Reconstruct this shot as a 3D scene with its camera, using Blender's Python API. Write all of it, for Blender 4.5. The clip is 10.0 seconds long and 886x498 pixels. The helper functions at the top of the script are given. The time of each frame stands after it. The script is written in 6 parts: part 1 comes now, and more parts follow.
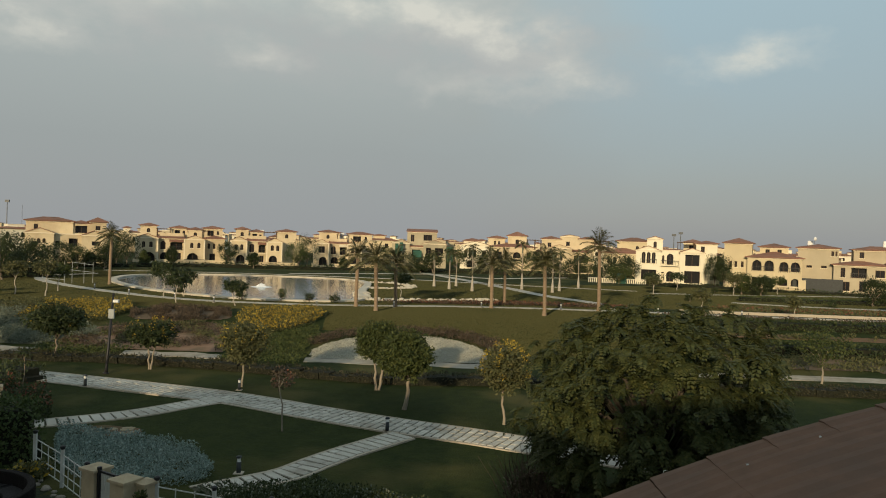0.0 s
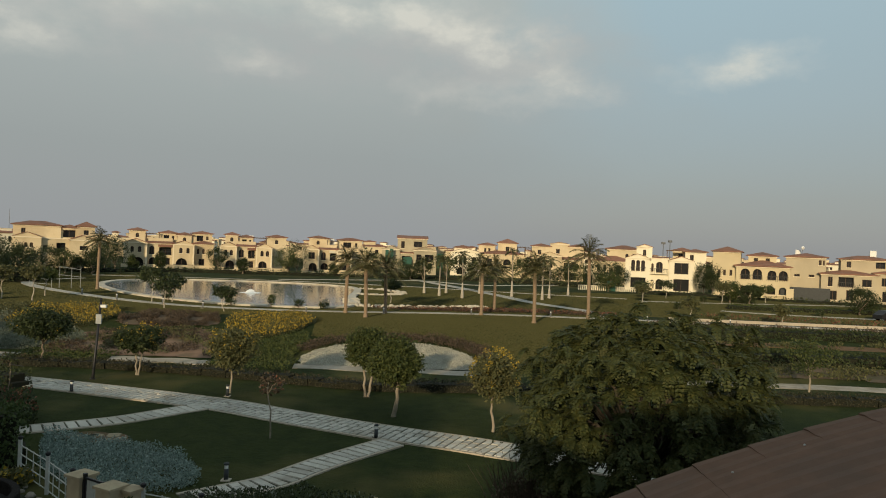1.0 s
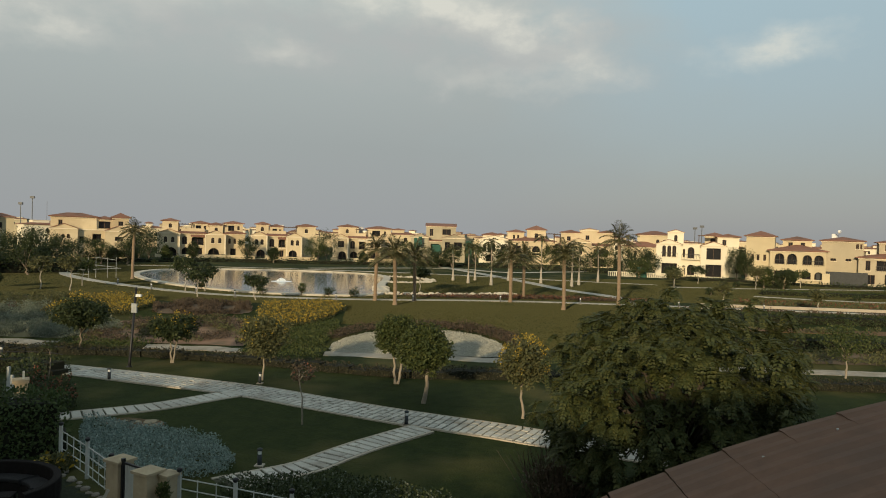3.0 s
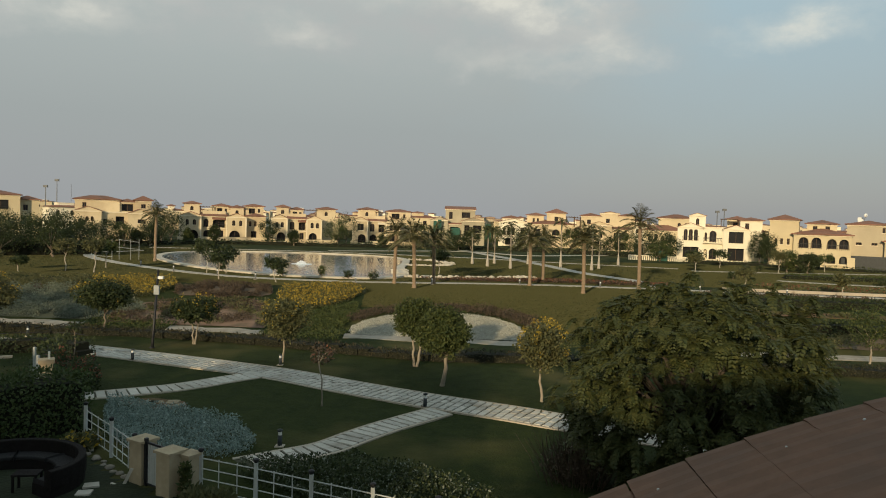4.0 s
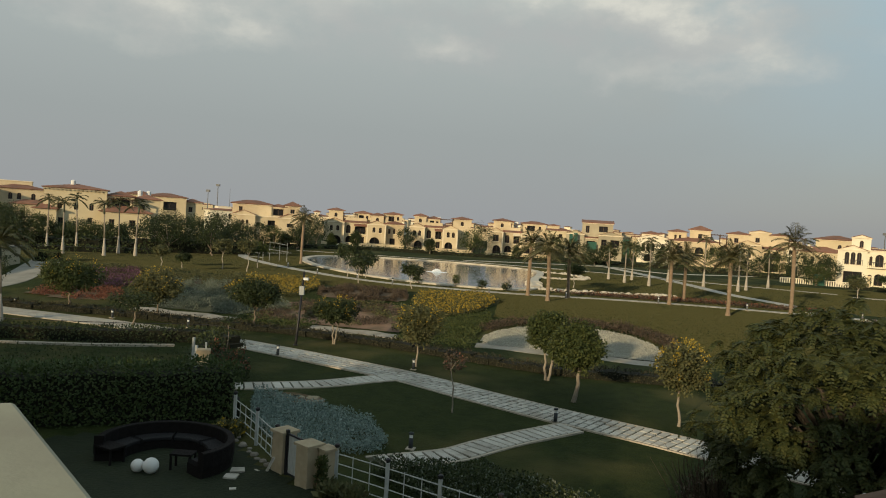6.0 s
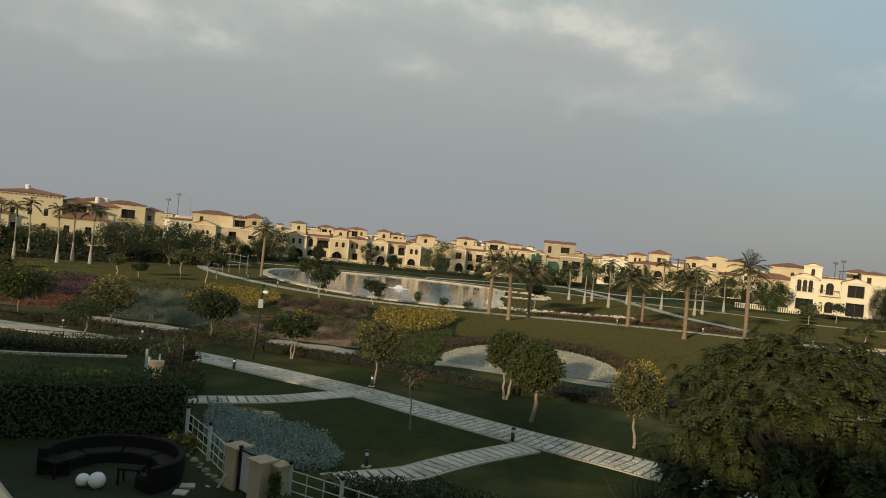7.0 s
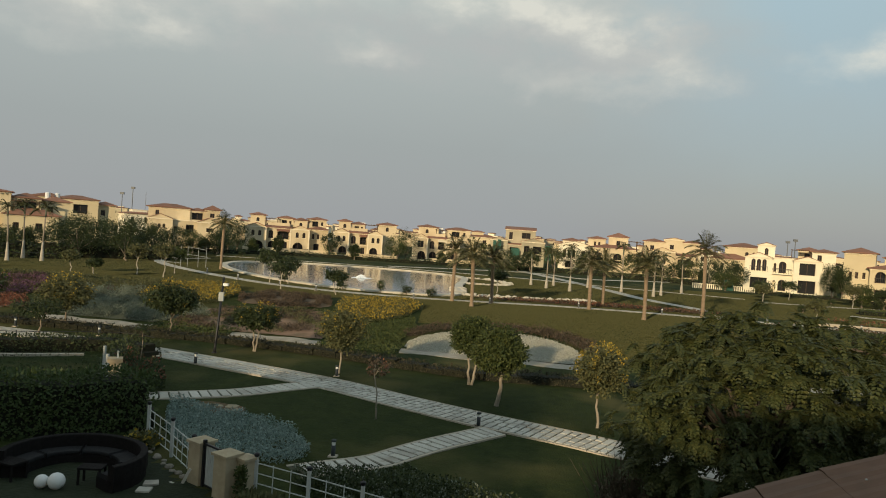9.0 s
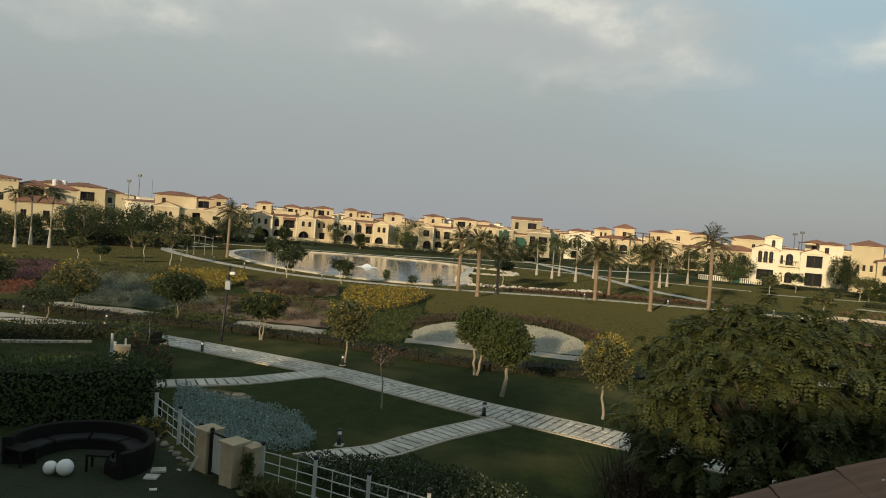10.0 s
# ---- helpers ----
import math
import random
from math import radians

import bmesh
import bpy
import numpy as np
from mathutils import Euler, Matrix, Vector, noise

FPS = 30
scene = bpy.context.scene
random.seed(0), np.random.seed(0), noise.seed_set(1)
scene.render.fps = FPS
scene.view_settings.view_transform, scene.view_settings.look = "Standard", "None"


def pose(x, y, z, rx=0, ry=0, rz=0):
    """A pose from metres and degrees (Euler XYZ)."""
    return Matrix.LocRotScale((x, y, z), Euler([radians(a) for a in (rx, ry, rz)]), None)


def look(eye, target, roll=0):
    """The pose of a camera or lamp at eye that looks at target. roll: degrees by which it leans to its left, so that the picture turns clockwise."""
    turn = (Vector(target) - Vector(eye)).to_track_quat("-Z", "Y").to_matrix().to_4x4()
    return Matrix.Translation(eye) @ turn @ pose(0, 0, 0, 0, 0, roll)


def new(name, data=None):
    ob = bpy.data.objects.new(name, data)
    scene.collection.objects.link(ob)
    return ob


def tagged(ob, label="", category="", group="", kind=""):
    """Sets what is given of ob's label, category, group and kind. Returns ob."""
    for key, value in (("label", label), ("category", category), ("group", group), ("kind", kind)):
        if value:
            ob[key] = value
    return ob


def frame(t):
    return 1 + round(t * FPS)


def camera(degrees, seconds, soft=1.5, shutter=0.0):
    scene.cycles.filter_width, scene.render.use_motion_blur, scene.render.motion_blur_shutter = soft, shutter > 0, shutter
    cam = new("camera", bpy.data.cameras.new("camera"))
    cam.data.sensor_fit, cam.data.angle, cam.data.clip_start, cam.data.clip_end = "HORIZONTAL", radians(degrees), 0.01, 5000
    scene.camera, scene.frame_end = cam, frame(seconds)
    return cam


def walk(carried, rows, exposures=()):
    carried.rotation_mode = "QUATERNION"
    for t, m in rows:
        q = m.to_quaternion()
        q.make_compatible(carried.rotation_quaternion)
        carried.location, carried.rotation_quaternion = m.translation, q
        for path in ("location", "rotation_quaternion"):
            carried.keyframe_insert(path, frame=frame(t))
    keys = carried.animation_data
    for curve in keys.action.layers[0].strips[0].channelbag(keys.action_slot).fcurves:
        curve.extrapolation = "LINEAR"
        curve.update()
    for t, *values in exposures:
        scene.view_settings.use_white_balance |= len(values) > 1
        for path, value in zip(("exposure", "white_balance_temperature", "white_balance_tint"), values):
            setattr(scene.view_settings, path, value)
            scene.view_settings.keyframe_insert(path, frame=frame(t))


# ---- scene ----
cam = camera(63.31, 10.0, soft=1.0)
walk(cam, [
    (0.0, pose(0.023, -0.033, 8.533, 89.539, -1.920, 0.000)),
    (0.5, pose(0.063, -0.022, 8.521, 90.395, -2.335, -1.074)),
    (1.0, pose(0.032, -0.051, 8.538, 90.101, -2.273, -0.771)),
    (1.5, pose(0.041, -0.041, 8.523, 90.787, -1.927, 1.801)),
    (2.0, pose(0.003, -0.088, 8.543, 89.973, -1.598, 1.714)),
    (3.3, pose(0.062, -0.041, 8.498, 89.015, -1.895, 1.280)),
    (3.5, pose(0.020, -0.032, 8.471, 89.050, -1.955, 0.977)),
    (4.0, pose(0.068, 0.017, 8.530, 87.632, -1.809, 3.064)),
    (4.5, pose(-0.021, 0.003, 8.480, 87.747, -1.628, 3.951)),
    (5.0, pose(-0.055, 0.010, 8.501, 88.344, -1.035, 8.783)),
    (5.4, pose(-0.034, 0.011, 8.460, 88.513, -0.811, 13.963)),
    (5.5, pose(-0.030, 0.012, 8.447, 87.650, -0.850, 15.098)),
    (5.7, pose(-0.021, 0.009, 8.461, 87.544, -2.244, 14.763)),
    (6.8, pose(0.004, 0.009, 8.502, 89.959, -5.275, 12.471)),
    (7.0, pose(0.019, 0.011, 8.492, 89.623, -5.291, 10.884)),
    (7.5, pose(-0.028, 0.035, 8.488, 88.489, -4.988, 9.848)),
    (8.0, pose(-0.061, 0.052, 8.490, 87.599, -4.367, 10.263)),
    (8.5, pose(-0.025, 0.045, 8.503, 88.746, -4.196, 8.720)),
    (9.0, pose(0.022, 0.022, 8.456, 88.913, -3.954, 7.825)),
    (9.5, pose(0.004, 0.014, 8.452, 87.849, -3.814, 8.774)),
    (10.0, pose(-0.037, 0.040, 8.486, 88.050, -4.341, 8.277)),
], exposures=[(0.0, -0.08, 6500, 4.0), (1.0, -0.12, 6500, 4.0), (1.5, -0.20, 6500, 4.0), (2.0, -0.12, 6500, 4.0), (3.5, -0.02, 6500, 4.0), (4.5, 0.02, 6500, 4.0), (5.5, 0.0, 6500, 4.0), (7.0, -0.15, 6500, 4.0), (7.5, -0.08, 6500, 4.0), (8.0, 0.0, 6500, 4.0), (10.0, 0.02, 6500, 4.0)])

# ---- daylight: low evening sun behind the camera, high broken cloud ----
SUN_EL, SUN_AZ = 12.5, 16.5          # degrees; the light travels towards +y, turned a little to +x
sun = new("sun", bpy.data.lights.new("sun", "SUN"))
sun.data.energy, sun.data.angle, sun.data.color = 4.2, radians(1.5), (1.0, 0.77, 0.50)
_to = Vector((math.sin(radians(SUN_AZ)), math.cos(radians(SUN_AZ)), -math.tan(radians(SUN_EL))))
sun.matrix_world = look((0, -60, 60), Vector((0, -60, 60)) + _to)
world = bpy.data.worlds.new("sky")
scene.world = world
world.use_nodes = True
wt = world.node_tree
wt.nodes.clear()


def wnode(kind, **values):
    n = wt.nodes.new(kind)
    for k, v in values.items():
        n.inputs[k].default_value = v
    return n


def wmath(op, a, b=None):
    n = wt.nodes.new("ShaderNodeMath")
    n.operation = op
    for i, v in enumerate((a, b)):
        if v is None:
            continue
        if isinstance(v, (int, float)):
            n.inputs[i].default_value = v
        else:
            wt.links.new(v, n.inputs[i])
    return n.outputs[0]


sky = wt.nodes.new("ShaderNodeTexSky")
sky.sky_type, sky.sun_disc = "NISHITA", False
sky.sun_elevation, sky.sun_rotation = radians(SUN_EL), radians(180 + SUN_AZ)
sky.air_density, sky.dust_density = 1.2, 2.0
wc = wt.nodes.new("ShaderNodeTexCoord")
sep = wt.nodes.new("ShaderNodeSeparateXYZ")
wt.links.new(wc.outputs["Generated"], sep.inputs[0])
def wramp(fac, stops):
    r = wt.nodes.new("ShaderNodeValToRGB")
    wt.links.new(fac, r.inputs[0])
    while len(r.color_ramp.elements) < len(stops):
        r.color_ramp.elements.new(0.5)
    for e, (p, c) in zip(r.color_ramp.elements, stops):
        e.position, e.color = p, (*c, 1)
    return r.outputs[0]


def wmix(fac, a, b):
    n = wt.nodes.new("ShaderNodeMix")
    n.data_type = "RGBA"
    for s, v in ((n.inputs[0], fac), (n.inputs[6], a), (n.inputs[7], b)):
        if isinstance(v, (int, float)):
            s.default_value = v
        elif isinstance(v, tuple):
            s.default_value = (*v, 1)
        else:
            wt.links.new(v, s)
    return n.outputs[2]


azim = wmath("ARCTAN2", sep.outputs[0], sep.outputs[1])
elev = wmath("ARCSINE", sep.outputs[2])
comb = wt.nodes.new("ShaderNodeCombineXYZ")
wt.links.new(wmath("MULTIPLY", azim, 0.62), comb.inputs[0])
wt.links.new(elev, comb.inputs[1])
big = wnode("ShaderNodeTexNoise", Scale=4.2, Detail=5.0, Roughness=0.5)
puff = wnode("ShaderNodeTexNoise", Scale=22.0, Detail=6.0, Roughness=0.58)
for n in (big, puff):
    wt.links.new(comb.outputs[0], n.inputs["Vector"])
# broken grey veil, thinning to blue towards +x
cover = wmath("ADD", wmath("MULTIPLY", azim, -1.7), wmath("MULTIPLY", big.outputs[0], 1.1))
deck = wramp(cover, [(0.0, (0, 0, 0)), (0.55, (1, 1, 1))])
haze = wramp(sep.outputs[2], [(0.0, (0.295, 0.296, 0.318)), (0.08, (0.300, 0.312, 0.335)), (0.20, (0.335, 0.395, 0.440)), (0.40, (0.38, 0.50, 0.57)), (1.0, (0.36, 0.44, 0.50))])
grey = wramp(sep.outputs[2], [(0.0, (0.295, 0.296, 0.314)), (0.12, (0.310, 0.326, 0.332)), (0.30, (0.40, 0.425, 0.42)), (1.0, (0.38, 0.42, 0.44))])
scl = wt.nodes.new("ShaderNodeVectorMath")
scl.operation = "SCALE"
scl.inputs[3].default_value = 0.10
wt.links.new(sky.outputs[0], scl.inputs[0])
clear = wmix(0.85, scl.outputs[0], haze)
veil = wmix(wmath("MULTIPLY", deck, 0.92), clear, grey)
# lit cumulus tops: azimuth, elevation, half widths (degrees), strength; their outlines are broken by noise
warp = wnode("ShaderNodeTexNoise", Scale=9.0, Detail=6.0, Roughness=0.62)
wt.links.new(comb.outputs[0], warp.inputs["Vector"])
wsep = wt.nodes.new("ShaderNodeSeparateColor")
wt.links.new(warp.outputs["Color"], wsep.inputs[0])
waz = wmath("ADD", azim, wmath("MULTIPLY", wmath("SUBTRACT", wsep.outputs[0], 0.5), 0.26))
wel = wmath("ADD", elev, wmath("MULTIPLY", wmath("SUBTRACT", wsep.outputs[1], 0.5), 0.11))


def clouds(rows):
    total = None
    for az, el, wa, we, k in rows:
        dx = wmath("DIVIDE", wmath("SUBTRACT", waz, radians(az)), radians(wa))
        dy = wmath("DIVIDE", wmath("SUBTRACT", wel, radians(el)), radians(we))
        d2 = wmath("ADD", wmath("MULTIPLY", dx, dx), wmath("MULTIPLY", dy, dy))
        g1 = wmath("MULTIPLY", wmath("POWER", 2.718, wmath("MULTIPLY", d2, -1.4)), k)
        total = g1 if total is None else wmath("ADD", total, g1)
    return total


broken = wmath("ADD", -0.45, wmath("MULTIPLY", puff.outputs[0], 2.5))
# shaded bodies of the broken cloud
body = wramp(wmath("MULTIPLY", clouds(((3.0, 15.2, 13.0, 4.2, .95), (-13.0, 14.5, 9.0, 3.4, .50), (-26.0, 15.5, 11.0, 3.6, .55), (-40.0, 14.0, 8.0, 3.0, .5), (15, 30, 20, 8, .8), (-25, 36, 22, 8, .8), (48, 18, 9, 4, .6))), broken),
             [(0.12, (0, 0, 0)), (0.70, (1, 1, 1))])
bodied = wmix(wmath("MULTIPLY", body, 0.70), veil, (0.395, 0.392, 0.398))
# lit tops: azimuth, elevation, half widths (degrees), strength; their outlines are broken by noise
tops = wramp(wmath("MULTIPLY", clouds(((-4.5, 18.8, 8.0, 2.3, .80), (2.6, 16.6, 7.5, 2.1, .95), (9.4, 13.6, 4.6, 1.9, .55), (2.0, 12.4, 7.0, 1.5, .40), (22.8, 14.2, 5.2, 1.5, .75), (-30.2, 14.4, 6.0, 2.2, .72), (-38.0, 15.2, 5.0, 2.0, .60), (-14.8, 14.2, 5.0, 1.4, .58),
                                       (-24.5, 18.0, 9.0, 2.4, .52), (-40.5, 12.0, 5.0, 1.5, .36), (-14, 20.0, 9, 2.2, .55), (-46, 18, 8, 3, .5), (44, 18, 9, 3, .6), (15, 30, 16, 6, .8), (-25, 36, 18, 6, .8))), broken),
             [(0.08, (0, 0, 0)), (0.42, (0.28, 0.28, 0.28)), (0.95, (1, 1, 1))])
cloudy = wmix(wmath("MULTIPLY", tops, 0.80), bodied, (0.66, 0.63, 0.575))
bg = wt.nodes.new("ShaderNodeBackground")
wt.links.new(cloudy, bg.inputs[0])
bg.inputs[1].default_value = 1.16
wout = wt.nodes.new("ShaderNodeOutputWorld")
wt.links.new(bg.outputs[0], wout.inputs[0])


# ---- materials ----
def mat(name, a, b, scale=2.0, rough=0.85, bump=0.3, fine=30.0, c=None, patch=0.25, spec=0.3, vary=0.0, metal=0.0, depth=0.02):
    """Two colours in coarse noise, a third (stains) in broader patches, relief in fine noise; vary: lightness from piece to piece."""
    m = bpy.data.materials.new(name)
    m.use_nodes = True
    t = m.node_tree
    p = t.nodes["Principled BSDF"]
    p.inputs["Roughness"].default_value, p.inputs["Metallic"].default_value = rough, metal
    p.inputs["Specular IOR Level"].default_value = spec
    geo = t.nodes.new("ShaderNodeNewGeometry")

    def nz(s, detail):
        n = t.nodes.new("ShaderNodeTexNoise")
        n.inputs["Scale"].default_value, n.inputs["Detail"].default_value = s, detail
        t.links.new(geo.outputs["Position"], n.inputs["Vector"])
        return n.outputs[0]

    def ramp(x, lo, hi):
        r = t.nodes.new("ShaderNodeMapRange")
        t.links.new(x, r.inputs[0])
        r.inputs[1].default_value, r.inputs[2].default_value = lo, hi
        return r.outputs[0]

    def mixc(f, x, y):
        n = t.nodes.new("ShaderNodeMix")
        n.data_type = "RGBA"
        t.links.new(f, n.inputs[0])
        for s, v in ((n.inputs[6], x), (n.inputs[7], y)):
            if isinstance(v, tuple):
                s.default_value = (*v, 1)
            else:
                t.links.new(v, s)
        return n.outputs[2]

    col = mixc(ramp(nz(scale, 5), 0.3, 0.7), a, b)
    col = mixc(ramp(nz(fine * 0.4, 3), 0.35, 0.75), col, mixc(ramp(nz(scale * 3.1, 2), 0.3, 0.7), b, a))
    if c:
        col = mixc(ramp(nz(scale * patch, 4), 0.5, 0.72), col, c)
    if vary:
        oi = t.nodes.new("ShaderNodeObjectInfo")
        hsv = t.nodes.new("ShaderNodeHueSaturation")
        mr = t.nodes.new("ShaderNodeMapRange")
        t.links.new(oi.outputs["Random"], mr.inputs[0])
        mr.inputs[3].default_value, mr.inputs[4].default_value = 1 - vary, 1 + vary
        t.links.new(mr.outputs[0], hsv.inputs["Value"])
        t.links.new(col, hsv.inputs["Color"])
        col = hsv.outputs[0]
    t.links.new(col, p.inputs["Base Color"])
    if bump:
        bn = t.nodes.new("ShaderNodeBump")
        bn.inputs["Strength"].default_value, bn.inputs["Distance"].default_value = bump, depth
        t.links.new(nz(fine, 4), bn.inputs["Height"])
        t.links.new(bn.outputs[0], p.inputs["Normal"])
    return m


def leaf_mat(name, a, b, c, vary=0.5, rough=0.6):
    """Foliage: colour differs from leaf to leaf, with a little light let through."""
    m = bpy.data.materials.new(name)
    m.use_nodes = True
    t = m.node_tree
    p = t.nodes["Principled BSDF"]
    p.inputs["Roughness"].default_value = rough
    p.inputs["Specular IOR Level"].default_value = 0.25
    geo = t.nodes.new("ShaderNodeNewGeometry")
    r = t.nodes.new("ShaderNodeValToRGB")
    t.links.new(geo.outputs["Random Per Island"], r.inputs[0])
    r.color_ramp.elements[0].color, r.color_ramp.elements[1].color = (*a, 1), (*c, 1)
    e = r.color_ramp.elements.new(0.55)
    e.color = (*b, 1)
    t.links.new(r.outputs[0], p.inputs["Base Color"])
    tr = t.nodes.new("ShaderNodeBsdfTranslucent")
    t.links.new(r.outputs[0], tr.inputs[0])
    mx = t.nodes.new("ShaderNodeMixShader")
    mx.inputs[0].default_value = 0.22
    t.links.new(p.outputs[0], mx.inputs[1])
    t.links.new(tr.outputs[0], mx.inputs[2])
    t.links.new(mx.outputs[0], t.nodes["Material Output"].inputs[0])
    return m


LAWN = mat("lawn", (0.015, 0.024, 0.006), (0.034, 0.044, 0.011), 1.1, 0.95, 1.0, 9.0, (0.098, 0.084, 0.030), 0.13, 0.1, depth=0.06)
SOIL = mat("soil", (0.12, 0.075, 0.045), (0.17, 0.11, 0.065), 0.8, 0.95, 0.8, 9.0, (0.08, 0.07, 0.035), 0.5, 0.1, depth=0.06)
GRAVEL = mat("pale_gravel", (0.26, 0.23, 0.18), (0.44, 0.39, 0.32), 1.6, 0.9, 1.0, 7.0, (0.25, 0.22, 0.16), 0.3, depth=0.06)
SLAB = mat("paving_stone", (0.40, 0.38, 0.325), (0.53, 0.50, 0.435), 1.5, 0.85, 0.4, 18.0, (0.30, 0.27, 0.22), 0.5, vary=0.13)
EDGING = mat("edging_stone", (0.36, 0.31, 0.24), (0.44, 0.38, 0.30), 1.5, 0.85, 0.4, 18.0)
JOINT = mat("path_bed", (0.035, 0.04, 0.02), (0.07, 0.065, 0.04), 2.0, 0.95, 0.5, 20.0)
CONCRETE = mat("path_concrete", (0.36, 0.34, 0.29), (0.46, 0.43, 0.37), 0.6, 0.9, 0.3, 12.0)
RIMSTONE = mat("rim_stone", (0.46, 0.41, 0.32), (0.62, 0.56, 0.46), 1.0, 0.85, 0.5, 6.0, (0.33, 0.28, 0.2), 0.5)
STUCCO = mat("ochre_stucco", (0.52, 0.430, 0.280), (0.60, 0.500, 0.335), 0.35, 0.9, 0.2, 10.0, (0.43, 0.345, 0.22), 0.6, vary=0.08)
STUCCO_PALE = mat("pale_stucco", (0.54, 0.455, 0.29), (0.60, 0.51, 0.335), 0.25, 0.9, 0.2, 10.0, (0.49, 0.41, 0.265), 0.6, vary=0.05)
# beige with shade of walls turned from the sun in its colour
STUCCO_BEIGE_SHADED = mat("shaded_beige_stucco", (0.40, 0.345, 0.24), (0.46, 0.395, 0.28), 0.25, 0.9, 0.2, 10.0, (0.36, 0.31, 0.22), 0.6)
STUCCO_WHITE = mat("cream_white_stucco", (0.70, 0.64, 0.49), (0.76, 0.70, 0.55), 0.25, 0.9, 0.2, 10.0)
STUCCO_GREY = mat("raw_render", (0.34, 0.30, 0.21), (0.42, 0.37, 0.26), 0.3, 0.95, 0.3, 8.0, (0.28, 0.25, 0.18), 0.6)
TRIM = mat("cream_trim", (0.66, 0.58, 0.42), (0.72, 0.64, 0.48), 0.6, 0.85, 0.2, 10.0)
TILE = mat("clay_roof_tile", (0.19, 0.095, 0.064), (0.27, 0.135, 0.088), 0.9, 0.85, 0.8, 3.0, (0.15, 0.088, 0.064), 0.5, vary=0.14, depth=0.08)
ROOFTILE = mat("brown_roof_tile", (0.118, 0.069, 0.045), (0.162, 0.090, 0.058), 5.0, 0.88, 0.3, 55.0, (0.110, 0.070, 0.050), 0.3, vary=0.02, depth=0.003)
WOOD = mat("dark_timber", (0.07, 0.045, 0.03), (0.11, 0.07, 0.045), 2.0, 0.8, 0.3, 12.0)
GLASS = mat("dark_window_glass", (0.012, 0.013, 0.014), (0.02, 0.02, 0.022), 0.5, 0.12, 0.0, spec=0.5)
BARK = mat("grey_bark", (0.17, 0.135, 0.10), (0.26, 0.21, 0.16), 5.0, 0.95, 0.7, 14.0, depth=0.02)
BARK_PALE = mat("limewashed_bark", (0.46, 0.42, 0.35), (0.30, 0.26, 0.21), 3.0, 0.95, 0.5, 14.0)
PALM_BARK = mat("palm_bark", (0.20, 0.145, 0.095), (0.29, 0.21, 0.14), 4.0, 0.95, 0.9, 8.0, depth=0.05)
BLACK = mat("black_metal", (0.012, 0.012, 0.013), (0.02, 0.02, 0.022), 3.0, 0.45, 0.1, 40.0)
WHITE_METAL = mat("white_painted_metal", (0.36, 0.375, 0.355), (0.46, 0.47, 0.44), 3.0, 0.5, 0.1, 40.0, (0.40, 0.39, 0.35), 0.6)
GREYMETAL = mat("grey_metal", (0.10, 0.105, 0.11), (0.15, 0.155, 0.16), 3.0, 0.5, 0.1, 40.0)
WICKER = mat("dark_wicker", (0.007, 0.006, 0.006), (0.014, 0.012, 0.011), 8.0, 0.8, 0.6, 60.0, spec=0.1)
# near-black fill for hedges: the shade among their twigs put into the colour
HEDGE_SHADE = mat("hedge_inner_shade", (0.010, 0.011, 0.006), (0.018, 0.019, 0.010), 3.0, 0.95, 0.8, 12.0)
GLOBE = mat("white_globe", (0.62, 0.61, 0.58), (0.70, 0.69, 0.66), 2.0, 0.4, 0.05, 30.0)
PARAPET = mat("parapet_render", (0.275, 0.265, 0.19), (0.335, 0.32, 0.235), 1.2, 0.92, 0.3, 40.0, (0.26, 0.24, 0.18), 0.8, depth=0.004)
NET = mat("green_scaffold_net", (0.022, 0.075, 0.055), (0.035, 0.105, 0.078), 1.5, 0.8, 0.3, 6.0)
SIGN = mat("white_sign", (0.60, 0.61, 0.60), (0.68, 0.68, 0.66), 3.0, 0.4, 0.05, 30.0)
FOAM = mat("fountain_foam", (0.80, 0.84, 0.86), (0.92, 0.94, 0.95), 3.0, 0.6, 0.3, 6.0)
FLAGSTONE = mat("yellow_flagstone", (0.27, 0.22, 0.14), (0.36, 0.30, 0.20), 2.0, 0.9, 0.4, 18.0, vary=0.15)
PAINTED_POST = mat("dark_bollard_paint", (0.02, 0.024, 0.026), (0.035, 0.04, 0.042), 3.0, 0.5, 0.1, 40.0)
WATER = mat("lake_water", (0.07, 0.09, 0.105), (0.085, 0.105, 0.115), 0.1, 0.10, 0.35, 1.6, spec=0.8, depth=0.03)

L_BIG = leaf_mat("feathery_leaf", (0.036, 0.047, 0.015), (0.055, 0.065, 0.020), (0.084, 0.086, 0.026))
L_DARK = leaf_mat("dark_leaf", (0.022, 0.032, 0.012), (0.036, 0.050, 0.018), (0.060, 0.072, 0.024))
L_MID = leaf_mat("mid_green_leaf", (0.035, 0.050, 0.016), (0.058, 0.075, 0.022), (0.095, 0.105, 0.030))
L_OLIVE = leaf_mat("olive_leaf", (0.060, 0.066, 0.028), (0.095, 0.098, 0.040), (0.14, 0.13, 0.055))
L_PALM = leaf_mat("palm_leaflet", (0.075, 0.075, 0.032), (0.12, 0.115, 0.048), (0.19, 0.165, 0.08))
BARK_DARK = mat("dark_bark", (0.05, 0.04, 0.03), (0.08, 0.065, 0.048), 5.0, 0.95, 0.7, 14.0)
RAMPCONC = mat("worn_ramp_concrete", (0.22, 0.21, 0.18), (0.30, 0.285, 0.245), 0.6, 0.9, 0.3, 12.0, (0.17, 0.16, 0.13), .6)
